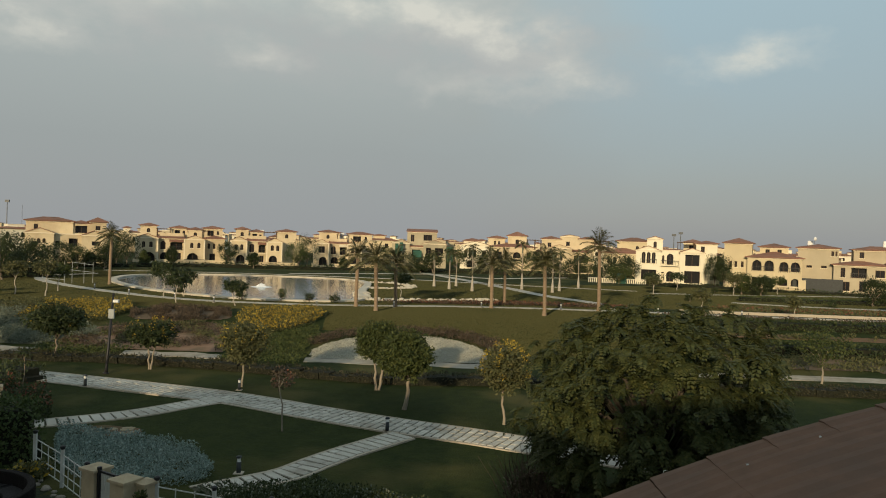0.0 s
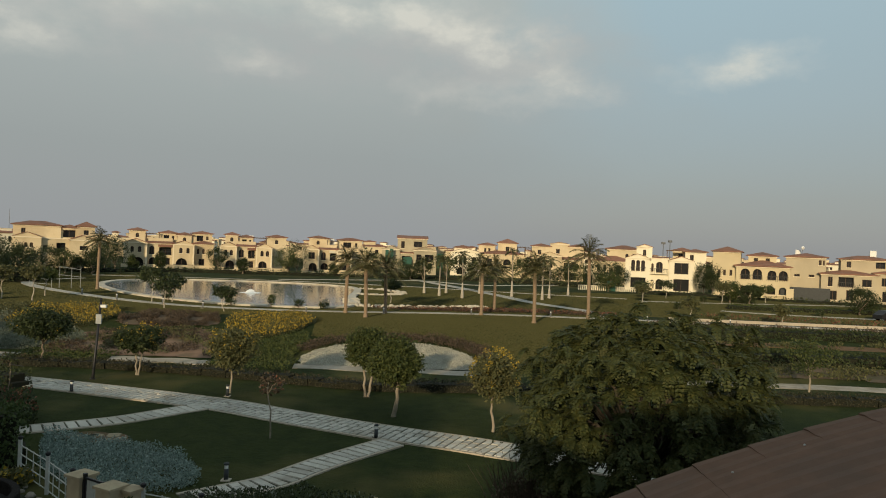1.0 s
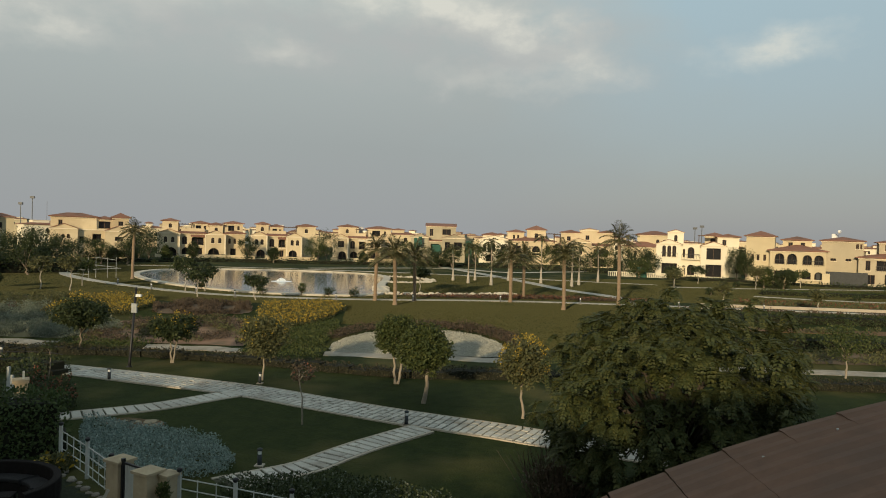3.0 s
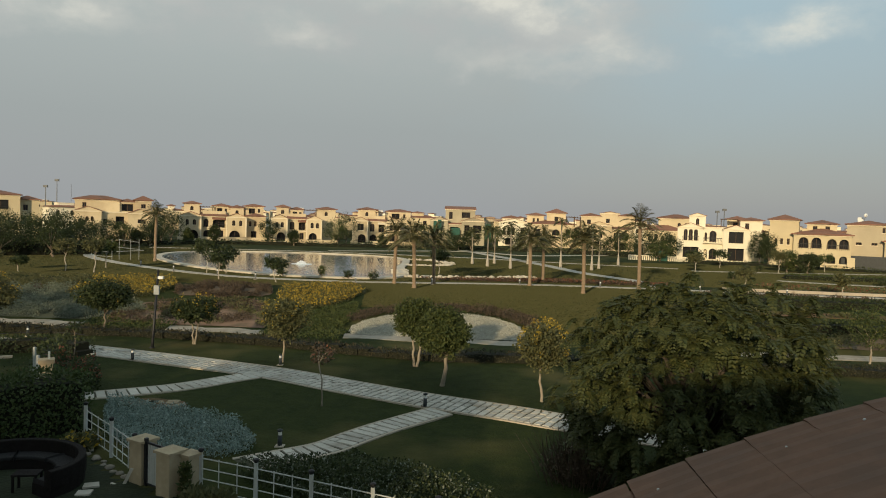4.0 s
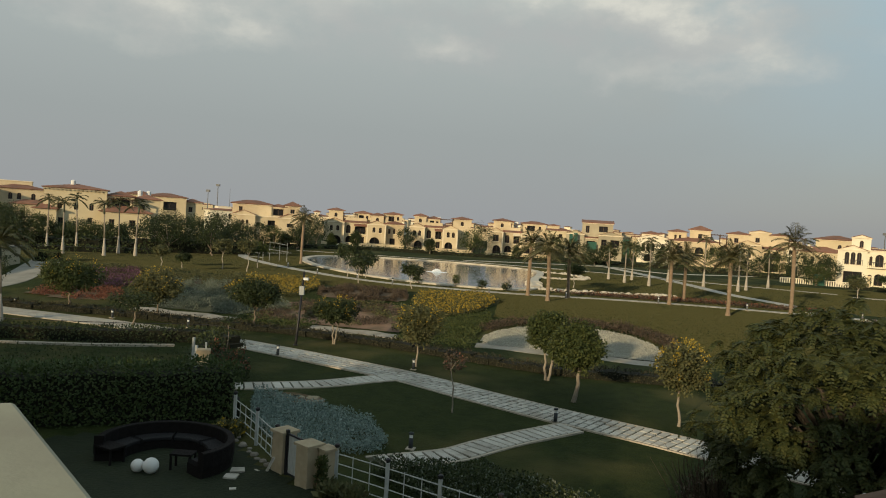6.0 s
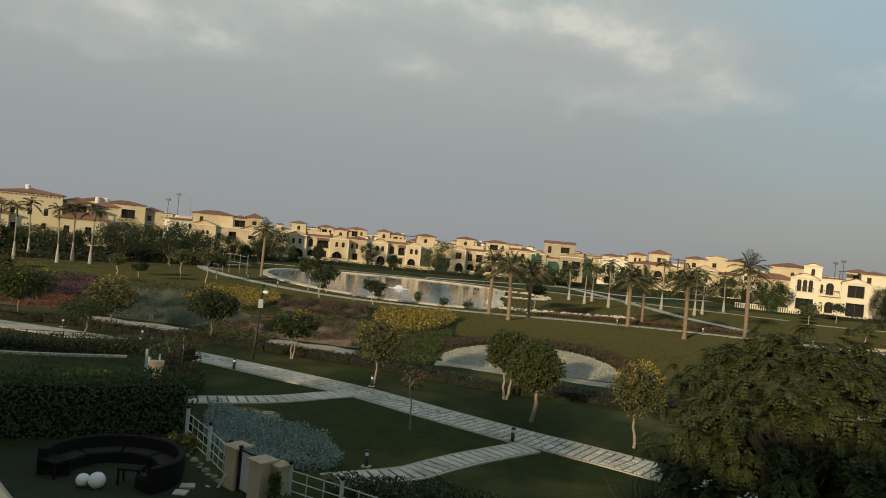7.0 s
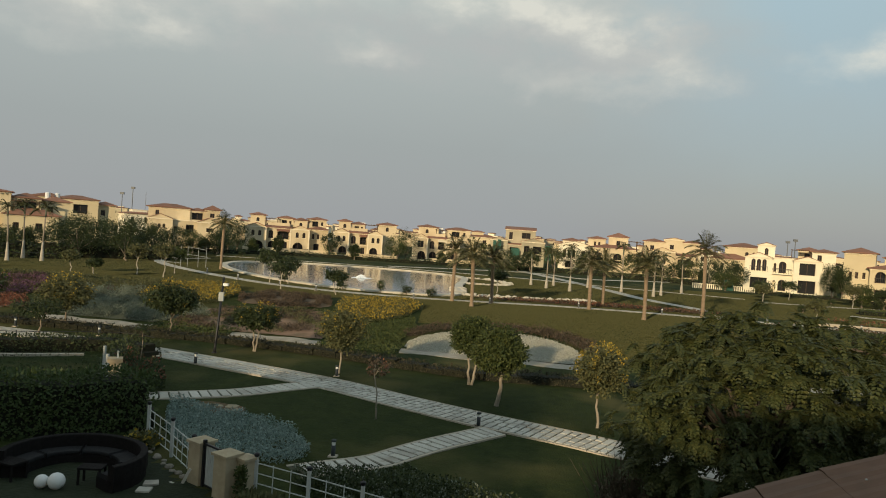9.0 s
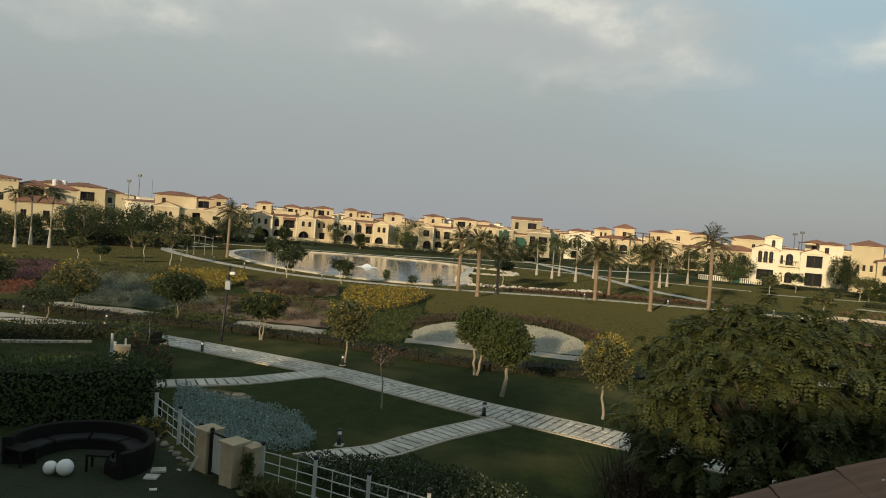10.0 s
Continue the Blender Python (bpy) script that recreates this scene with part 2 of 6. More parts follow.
BARK_MID = mat("smooth_palm_bark", (0.22, 0.185, 0.14), (0.31, 0.265, 0.205), 3.0, 0.95, 0.5, 14.0)
L_HEDGE = leaf_mat("dusky_hedge_leaf", (0.026, 0.028, 0.014), (0.042, 0.040, 0.021), (0.068, 0.056, 0.032))
L_GRASS = leaf_mat("grass_blade", (0.058, 0.061, 0.021), (0.066, 0.067, 0.023), (0.076, 0.072, 0.026))
L_PRIVET = leaf_mat("privet_leaf", (0.036, 0.056, 0.018), (0.056, 0.082, 0.026), (0.085, 0.108, 0.036))
L_SILVER = leaf_mat("silver_leaf", (0.125, 0.180, 0.160), (0.205, 0.270, 0.240), (0.32, 0.385, 0.35))
L_SAGE = leaf_mat("sage_leaf", (0.10, 0.12, 0.085), (0.15, 0.17, 0.125), (0.21, 0.225, 0.17))
L_YELLOW = leaf_mat("yellow_flower", (0.27, 0.18, 0.022), (0.38, 0.26, 0.028), (0.50, 0.37, 0.06))
L_PURPLE = leaf_mat("purple_flower", (0.085, 0.035, 0.07), (0.14, 0.06, 0.11), (0.21, 0.11, 0.16))
L_RED = leaf_mat("russet_leaf", (0.10, 0.035, 0.022), (0.17, 0.065, 0.04), (0.25, 0.12, 0.07))
L_MAUVE = leaf_mat("mauve_brown_leaf", (0.055, 0.042, 0.027), (0.085, 0.062, 0.042), (0.125, 0.09, 0.062))


# ---- mesh helpers ----
class Shape:
    """Gathers vertices and faces for one mesh."""

    def __init__(self):
        self.v, self.f = [], []

    def add(self, verts, faces):
        n = len(self.v)
        self.v += [tuple(p) for p in verts]
        self.f += [tuple(n + i for i in f) for f in faces]
        return self

    def box(self, x0, y0, z0, x1, y1, z1):
        p = [(x, y, z) for z in (z0, z1) for x, y in ((x0, y0), (x1, y0), (x1, y1), (x0, y1))]
        return self.add(p, [(3, 2, 1, 0), (4, 5, 6, 7), (0, 1, 5, 4), (1, 2, 6, 5), (2, 3, 7, 6), (3, 0, 4, 7)])

    def prism(self, poly, z0, z1):
        n = len(poly)
        p = [(x, y, z0) for x, y in poly] + [(x, y, z1) for x, y in poly]
        return self.add(p, [tuple(range(n - 1, -1, -1)), tuple(range(n, 2 * n))] + [(i, (i + 1) % n, n + (i + 1) % n, n + i) for i in range(n)])

    def tube(self, pts, radii, sides=8):
        pts = [Vector(p) for p in pts]
        rings = []
        for i, p in enumerate(pts):
            d = (pts[min(i + 1, len(pts) - 1)] - pts[max(i - 1, 0)]).normalized()
            a = d.orthogonal().normalized() if abs(d.z) < 0.95 else Vector((1, 0, 0))
            a = (a - d * a.dot(d)).normalized()
            b = d.cross(a)
            rings.append([p + (a * math.cos(k * math.tau / sides) + b * math.sin(k * math.tau / sides)) * radii[i] for k in range(sides)])
        n = len(pts)
        f = [(i * sides + k, i * sides + (k + 1) % sides, (i + 1) * sides + (k + 1) % sides, (i + 1) * sides + k) for i in range(n - 1) for k in range(sides)]
        f += [tuple(range(sides - 1, -1, -1)), tuple((n - 1) * sides + k for k in range(sides))]
        return self.add([q for r in rings for q in r], f)

    def lathe(self, x, y, prof, sides=14):
        """prof: (radius, height) from below to above."""
        n = len(prof)
        p = [(x + r * math.cos(k * math.tau / sides), y + r * math.sin(k * math.tau / sides), z) for r, z in prof for k in range(sides)]
        f = [(i * sides + k, i * sides + (k + 1) % sides, (i + 1) * sides + (k + 1) % sides, (i + 1) * sides + k) for i in range(n - 1) for k in range(sides)]
        f += [tuple(range(sides - 1, -1, -1)), tuple((n - 1) * sides + k for k in range(sides))]
        return self.add(p, f)

    def leaf(self, p, d, n, length, width):
        """One pointed leaf from p along d, its face towards n."""
        s = d.cross(n)
        if s.length < 1e-4:
            s = d.orthogonal()
        s = s.normalized() * width * 0.5
        m = p + d * length * 0.5 + n * width * 0.12
        return self.add((p, m - s, p + d * length, m + s), ((0, 1, 2, 3),))

    def hip(self, x0, y0, x1, y1, z, rise, over=0.5, thick=0.16):
        """A hipped roof over a rectangle, with its eaves board."""
        x0, y0, x1, y1 = x0 - over, y0 - over, x1 + over, y1 + over
        w, d = x1 - x0, y1 - y0
        i = min(w, d) / 2
        if w >= d:
            r = [(x0 + i, (y0 + y1) / 2), (x1 - i, (y0 + y1) / 2)]
        else:
            r = [((x0 + x1) / 2, y0 + i), ((x0 + x1) / 2, y1 - i)]
        p = [(x0, y0, z), (x1, y0, z), (x1, y1, z), (x0, y1, z)]
        p += [(a, b, z + thick) for a, b, _ in p] + [(*r[0], z + thick + rise), (*r[1], z + thick + rise)]
        f = [(3, 2, 1, 0), (0, 1, 5, 4), (1, 2, 6, 5), (2, 3, 7, 6), (3, 0, 4, 7)]
        if w >= d:
            f += [(4, 5, 9, 8), (6, 7, 8, 9), (5, 6, 9), (7, 4, 8)]
        else:
            f += [(4, 5, 8), (5, 6, 9, 8), (6, 7, 9), (7, 4, 8, 9)]
        return self.add(p, f)

    def gable(self, x0, y0, x1, y1, z, rise, over=0.22, thick=0.09):
        """A gabled roof slab, its ridge along y."""
        xm = (x0 + x1) / 2
        k = rise / ((x1 - x0) / 2)
        prof = [(x0 - over, z - over * k), (xm, z + rise), (x1 + over, z - over * k)]
        a, b = y0 - over, y1
        p = [(x, a, h) for x, h in prof] + [(x, a, h + thick) for x, h in prof] + [(x, b, h) for x, h in prof] + [(x, b, h + thick) for x, h in prof]
        f = [(0, 1, 4, 3), (1, 2, 5, 4), (9, 10, 7, 6), (10, 11, 8, 7), (3, 4, 10, 9), (4, 5, 11, 10), (6, 7, 1, 0), (7, 8, 2, 1), (0, 3, 9, 6), (5, 2, 8, 11)]
        return self.add(p, f)

    def mesh(self, name, smooth=False):
        me = bpy.data.meshes.new(name)
        me.from_pydata(self.v, [], self.f)
        if smooth:
            me.shade_smooth()
        me.update()
        return me


def part(name, shape, material, parent=None, label="", smooth=False):
    me = shape if isinstance(shape, bpy.types.Mesh) else shape.mesh(name, smooth)
    if not me.materials:
        me.materials.append(material)
    ob = new(name, me)
    if parent:
        ob.parent = parent
    if label:
        ob["label"] = label
    return ob


def thing(name, m, label, category, group="", kind=""):
    ob = new(name)
    ob.matrix_world = m
    ob.empty_display_size = 0.2
    return tagged(ob, label, category, group, kind)


def ss(a, b, x):
    t = min(1.0, max(0.0, (x - a) / (b - a)))
    return t * t * (3 - 2 * t)


def zg(x, y):
    """Height of the ground: level lawn, a stream bed, then a bank up to the lake terrace."""
    u = y - 49.5 + 0.03 * x
    return -0.15 * ss(-4, 0, u) * (1 - ss(2, 5, u)) + 1.5 * ss(2, 20, u)


def inside(poly, x, y):
    hit = False
    for (xa, ya), (xb, yb) in zip(poly, poly[1:] + poly[:1]):
        if (ya > y) != (yb > y) and x < (xb - xa) * (y - ya) / (yb - ya) + xa:
            hit = not hit
    return hit


def patch(poly, lift, cell=0.5):
    """A thin sheet on the ground over an area, with a soft uneven edge."""
    xs, ys = [q[0] for q in poly], [q[1] for q in poly]
    s = Shape()
    index = {}
    for i in range(int((max(xs) - min(xs)) / cell) + 1):
        for j in range(int((max(ys) - min(ys)) / cell) + 1):
            x, y = min(xs) + i * cell, min(ys) + j * cell
            if not inside(poly, x + cell / 2, y + cell / 2):
                continue
            face = []
            for a, b in ((i, j), (i + 1, j), (i + 1, j + 1), (i, j + 1)):
                if (a, b) not in index:
                    px, py = min(xs) + a * cell + .2 * cell * noise.noise((a, b, 1)), min(ys) + b * cell + .2 * cell * noise.noise((a, b, 7))
                    index[a, b] = len(s.v)
                    s.v.append((px, py, zg(px, py) + lift + .06 * noise.noise((px * .9, py * .9, 2))))
                face.append(index[a, b])
            s.f.append(tuple(face))
    return s


def smooth_line(pts, step):
    """Points at even steps along a rounded line through pts (closed when its ends meet)."""
    out = []
    closed = pts[0] == pts[-1]
    n = len(pts)
    for i in range(n - 1):
        a = Vector(pts[i - 1] if i else (pts[-2] if closed else pts[0]))
        b, c = Vector(pts[i]), Vector(pts[i + 1])
        d = Vector(pts[i + 2] if i + 2 < n else (pts[1] if closed else pts[-1]))
        k = max(2, int((c - b).length / step))
        for j in range(k):
            t = j / k
            out.append(0.5 * ((2 * b) + (c - a) * t + (2 * a - 5 * b + 4 * c - d) * t * t + (3 * b - a - 3 * c + d) * t ** 3))
    out.append(Vector(pts[-1]))
    return out


def even(pts, step):
    """The same line cut at equal lengths."""
    pts = smooth_line(pts, 0.1)
    out, left = [pts[0]], step
    for a, b in zip(pts, pts[1:]):
        ln = (b - a).length
        while left <= ln:
            out.append(a.lerp(b, left / ln))
            left += step
        left -= ln
    return out


def ribbon(pts, left, right, lift, thick=0.06):
    """A solid strip along a line on the ground, from left to right of it."""
    s = Shape()
    rows = []
    for i, p in enumerate(pts):
        d = (pts[min(i + 1, len(pts) - 1)] - pts[max(i - 1, 0)]).normalized()
        nrm = Vector((-d.y, d.x))
        a, b = p + nrm * left, p - nrm * right
        za, zb = zg(a.x, a.y) + lift, zg(b.x, b.y) + lift
        rows += [(a.x, a.y, za), (b.x, b.y, zb), (a.x, a.y, za - thick), (b.x, b.y, zb - thick)]
    f = []
    for i in range(len(pts) - 1):
        k = 4 * i
        f += [(k + 1, k + 5, k + 4, k), (k, k + 4, k + 6, k + 2), (k + 5, k + 1, k + 3, k + 7), (k + 2, k + 6, k + 7, k + 3)]
    f += [(0, 2, 3, 1), (4 * len(pts) - 4, 4 * len(pts) - 3, 4 * len(pts) - 1, 4 * len(pts) - 2)]
    return s.add(rows, f)


# ---- ground, paths, lake ----
def axis(stops):
    out = []
    for a, b, step in stops:
        k = max(1, round((b - a) / step))
        out += [a + (b - a) * i / k for i in range(k)]
    return out + [stops[-1][1]]


gx = axis([(-2600, -400, 400), (-400, -100, 50), (-100, 100, 2.5), (100, 400, 50), (400, 2600, 400)])
gy = axis([(-400, -20, 60), (-20, 36, 2.0), (36, 80, 0.8), (80, 200, 6), (200, 400, 50), (400, 4200, 400)])
g = Shape()
g.add([(x, y, zg(x, y) + (0.05 * noise.noise((x * 0.15, y * 0.15, 0)) if 20 < y < 78 and abs(x) < 99 else 0)) for y in gy for x in gx],
      [(j * len(gx) + i, j * len(gx) + i + 1, (j + 1) * len(gx) + i + 1, (j + 1) * len(gx) + i) for j in range(len(gy) - 1) for i in range(len(gx) - 1)])
tagged(part("ground", g, LAWN, smooth=True), "mown green lawn with worn yellowish patches and a planted bank", "lawn", kind="structure")

MAIN = [(-78, 47.6), (-60, 46.0), (-46, 44.5), (-35, 43.8), (-27, 42.6), (-20, 40.8), (-11.6, 38.0), (-6.5, 35.4), (-2.35, 33.4), (1.85, 31.65), (4.2, 30.5), (12, 27.0), (22, 22.5)]
LEFT = [(-11.3, 37.2), (-12.4, 36.0), (-14.4, 33.6), (-17.5, 31.45), (-19.5, 30.6)]
RIGHT = [(-1.48, 31.52), (-2.58, 30.07), (-3.66, 28.59), (-4.59, 27.08), (-5.24, 25.91), (-6.02, 25.11), (-6.93, 24.37), (-7.79, 23.62)]


def rounded_slab(w, d, h=0.05):
    """One stone, its upper edge worn back."""
    e = 0.012
    s = Shape()
    a, b = w / 2, d / 2
    p = [(-a, -b, -0.03), (a, -b, -0.03), (a, b, -0.03), (-a, b, -0.03), (-a, -b, h - e), (a, -b, h - e), (a, b, h - e), (-a, b, h - e),
         (-a + e, -b + e, h), (a - e, -b + e, h), (a - e, b - e, h), (-a + e, b - e, h)]
    s.add(p, [(0, 1, 5, 4), (1, 2, 6, 5), (2, 3, 7, 6), (3, 0, 4, 7), (4, 5, 9, 8), (5, 6, 10, 9), (6, 7, 11, 10), (7, 4, 8, 11), (8, 9, 10, 11)])
    me = s.mesh("slab")
    me.materials.append(SLAB)
    return me


def path(name, line, width, label, step):
    pts = smooth_line(line, 0.5)
    ob = tagged(part(name, ribbon(pts, width / 2, width / 2, 0.015), JOINT), label, "footpath", kind="structure")
    for a, b in ((width / 2 + 0.13, -width / 2), (-width / 2, width / 2 + 0.13)):
        part("edging", ribbon(pts, a, b, 0.05, 0.12), EDGING, ob)
    return ob, even(line, step)


main_path, main_pts = path("pavement_main", MAIN, 2.25, "pale stone-slab garden path with dark grassy joints", 0.385)
left_path, left_pts = path("pavement_branch", LEFT, 1.25, "narrow branch path of single pale stone slabs", 0.46)
right_path, right_pts = path("pavement_branch", RIGHT, 1.22, "curving branch path of broken pale stone slabs", 0.45)

LAKE = [(-48.6, 107), (-42.8, 97.0), (-35, 88.6), (-26.7, 82.8), (-20.4, 80.6), (-14, 80.6), (-10.2, 83.0), (-10.0, 90), (-11.3, 100), (-11.7, 110), (-13, 120), (-17.5, 126.6), (-26.6, 129.3), (-36.9, 128.6), (-45.5, 125.2), (-50.2, 117.5), (-48.6, 107)]
lake = smooth_line(LAKE, 1.5)
lw = Shape()
lw.add([(p.x, p.y, 1.54) for p in lake[:-1]], [tuple(range(len(lake) - 1))])
tagged(part("water", lw, WATER), "still ornamental lake reflecting houses and grey sky", "lake", kind="structure")
tagged(part("lake_rim", ribbon(lake, 0.25, 0.85, 0.20, 0.3), RIMSTONE), "pale stone rim round the lake", "lake edge", kind="structure")
LAKEPATH = [(-62, 112), (-57, 102.1), (-49.2, 93.4), (-40.2, 85.7), (-31.6, 79.8), (-25, 77.0), (-19.7, 76.4), (-13.3, 76.5), (-7.4, 77.6), (1.5, 80.0), (10.2, 81.0), (17.3, 80.8), (26, 80.5), (38, 79.6), (56, 78.5), (90, 77)]
tagged(part("pavement_lakeside", ribbon(smooth_line(LAKEPATH, 2), 0.75, 0.75, 0.05), CONCRETE), "pale concrete lakeside footpath", "footpath", kind="structure")
rb = random.Random(31)
for pts, w in (([(-10.6, 96), (-10.0, 90), (-9.0, 86.0), (-6, 85.6), (-2.2, 86.4), (2.5, 88.5), (6, 91)], 1.0), ([(-12, 121), (-8, 120), (-5, 114), (-5.4, 108.5), (-10.5, 106)], 0.8)):
    line = smooth_line(pts, .5)
    strip = tagged(part("lake_rim", ribbon(line, w * .8, w * .8, 0.06, 0.15), RIMSTONE), "curved strip of pale boulders beside the lake", "stone strip", kind="structure")
    s = Shape()
    for p in line:
        for _ in range(5):
            x, y, q = p.x + rb.uniform(-w, w), p.y + rb.uniform(-w, w), rb.uniform(.12, .32)
            k = len(s.v)
            s.lathe(x, y, [(q * .8, zg(x, y)), (q, zg(x, y) + q * .4), (q * .7, zg(x, y) + q * .8), (q * .2, zg(x, y) + q * .95)], 7)
            s.v[k:] = [(a + rb.uniform(-.2, .2) * q, b + rb.uniform(-.2, .2) * q, c) for a, b, c in s.v[k:]]
    tagged(part("boulders", s, RIMSTONE, strip), kind="stuff")
for pts, w in (([(-30, 142), (-3.6, 160), (9, 150), (22.6, 160), (34, 170)], 0.8), ([(-4, 165), (4, 140.8), (10.6, 118.4), (14.8, 102.2), (19.5, 92), (21, 82)], 1.0),
               ([(34, 116.5), (49.4, 119), (72, 125), (110, 130)], 0.8), ([(41, 101), (47, 98), (58, 96), (80, 94)], 0.9), ([(-62, 132), (-35, 137), (-5, 134), (10, 128), (33, 121)], 0.7)):
    tagged(part("pavement_far", ribbon(smooth_line(pts, 2), w, w, 0.05), CONCRETE), "pale footpath winding over far lawns", "footpath", kind="structure")
for xa, xb in ((-39, -29.5), (-22.8, -15.6), (-9.6, 3.9), (17, 88)):
    line = [(xa + (xb - xa) * k / 6, 50.9 - 0.03 * (xa + (xb - xa) * k / 6) + 0.25 * math.sin(k * 2.1)) for k in range(7)]
    tagged(part("stream_bed", ribbon(smooth_line(line, 0.8), 1.1, .75, 0.03), GRAVEL), "dry stream bed of pale gravel", "stream bed", kind="structure")
tagged(part("ramp", ribbon(smooth_line([(-58, 50), (-57.5, 57), (-60, 63), (-64, 70)], 1), 1.7, 1.7, 0.05), RAMPCONC), "worn concrete ramp down the bank", "ramp", kind="structure")
ramp_wall = Shape().prism([(-65.6, 66.4), (-64.6, 66.6), (-63.3, 58.5), (-63.6, 50.5), (-64.2, 50.4), (-64.3, 58.5)], -.2, 3.1)
tagged(part("ramp_wall", ramp_wall, STUCCO_GREY), "weathered beige wall beside the ramp", "wall", kind="structure")
tagged(part("wall_coping", Shape().prism([(-65.7, 66.5), (-64.5, 66.7), (-63.2, 58.5), (-63.5, 50.4), (-64.3, 50.3), (-64.4, 58.5)], 3.102, 3.22), RAMPCONC), "flat coping on the ramp wall", "coping", kind="structure")
tagged(part("retaining_wall", ribbon(smooth_line([(27.5, 82.6), (40, 81.8), (60, 80.6), (100, 78)], 2), 0.15, 0.2, 0.32, 0.4), EDGING), "low pale stone wall along the upper terrace", "wall", kind="structure")
tagged(part("terrace_gravel", ribbon(smooth_line([(23, 64), (32, 63.6), (45, 63), (70, 62)], 1), .8, .9, 0.03, 0.05), SOIL), "bare reddish soil terrace between clipped hedges", "soil", kind="structure")


# ---- villas ----
def arch_pts(x0, x1, z1, n=8):
    r = (x1 - x0) / 2
    return [((x0 + x1) / 2 - r * math.cos(k * math.pi / n), z1 - r + r * math.sin(k * math.pi / n)) for k in range(n + 1)]


def front_wall(s, x0, x1, h, ops, y, thick=0.3, gable=0.0):
    """A wall from x0 to x1 whose openings go through it; arched ones have their spandrels filled."""
    xs = sorted({x0, x1, *(o[0] for o in ops), *(o[2] for o in ops)})
    zs = sorted({0.0, h, *(o[1] for o in ops), *(o[3] for o in ops)})
    for xa, xb in zip(xs, xs[1:]):
        run = None
        for za, zb in zip(zs, zs[1:]):
            xm, zm = (xa + xb) / 2, (za + zb) / 2
            solid = not any(o[0] < xm < o[2] and o[1] < zm < o[3] for o in ops)
            if solid and run is None:
                run = za
            if not solid and run is not None:
                s.box(xa, y, run, xb, y + thick, za)
                run = None
        if run is not None:
            s.box(xa, y, run, xb, y + thick, h)
    for a, b, c, d, kind in ops:
        if kind in "aA":
            pts = arch_pts(a, c, d)
            m = len(pts) // 2
            for corner, seq in (((a, d), pts[:m + 1]), ((c, d), pts[m:])):
                poly = [corner] + seq
                n = len(poly)
                p = [(x, y, z) for x, z in poly] + [(x, y + thick, z) for x, z in poly]
                s.add(p, [tuple(range(n)), tuple(range(2 * n - 1, n - 1, -1))] + [(i, (i + 1) % n, n + (i + 1) % n, n + i) for i in range(n)])
    if gable:
        xm = (x0 + x1) / 2
        s.add([(x0, y, h), (x1, y, h), (xm, y, h + gable), (x0, y + thick, h), (x1, y + thick, h), (xm, y + thick, h + gable)],
              [(0, 1, 2), (5, 4, 3), (1, 4, 5, 2), (0, 2, 5, 3)])
    return s


def welded(s):
    """The wall's boxes joined into one body where they meet."""
    bm = bmesh.new()
    bm.from_mesh(s.mesh("wall"))
    bmesh.ops.remove_doubles(bm, verts=bm.verts, dist=0.002)
    me = bpy.data.meshes.new("wall")
    bm.to_mesh(me)
    bm.free()
    return me


def window_unit(ob, a, b, c, d, kind, y, frame_mat):
    """Frame and dark pane in one opening; deep openings hold theirs further in."""
    deep = kind in "LA"
    yy = y + (1.0 if deep else 0.14)
    pts = arch_pts(a, c, d) if kind in "aA" else [(a, d), (c, d)]
    outer = [(a, b)] + pts + [(c, b)] if kind in "aA" else [(a, b), (a, d), (c, d), (c, b)]
    n = len(outer)
    win = part("window", Shape().add([(x, yy, z) for x, z in outer] + [(x, yy + 0.05, z) for x, z in outer],
               [tuple(range(n)), tuple(range(2 * n - 1, n - 1, -1))] + [(i, (i + 1) % n, n + (i + 1) % n, n + i) for i in range(n)]), GLASS, ob)
    t = 0.09
    xm, zm = (a + c) / 2, (b + d) / 2
    inner = [(xm + (x - xm) * (1 - 2 * t / (c - a)), zm + (z - zm) * (1 - 2 * t / (d - b))) for x, z in outer]
    fr = Shape().add([(x, yy - 0.05, z) for x, z in outer + inner] + [(x, yy - 0.004, z) for x, z in outer + inner],
                     [(i, (i + 1) % n, n + (i + 1) % n, n + i) for i in range(n)] + [(n + i, n + (i + 1) % n, 3 * n + (i + 1) % n, 3 * n + i) for i in range(n)])
    fr.box(xm - 0.04, yy - 0.05, b, xm + 0.04, yy - 0.004, d - (0.02 if kind not in "aA" else 0.1))
    part("frame", fr, frame_mat, win)
    if kind in "aA" and c - a > 1.2 and b < 1:
        part("doorstep", Shape().box(a - .2, y - 0.5, b - 0.2, c + .2, y - .003, b - 0.02), TRIM, win)
    if not deep:
        part("sill", Shape().box(a - 0.12, y - 0.10, b - 0.12, c + 0.12, y + 0.12, b), TRIM, win)


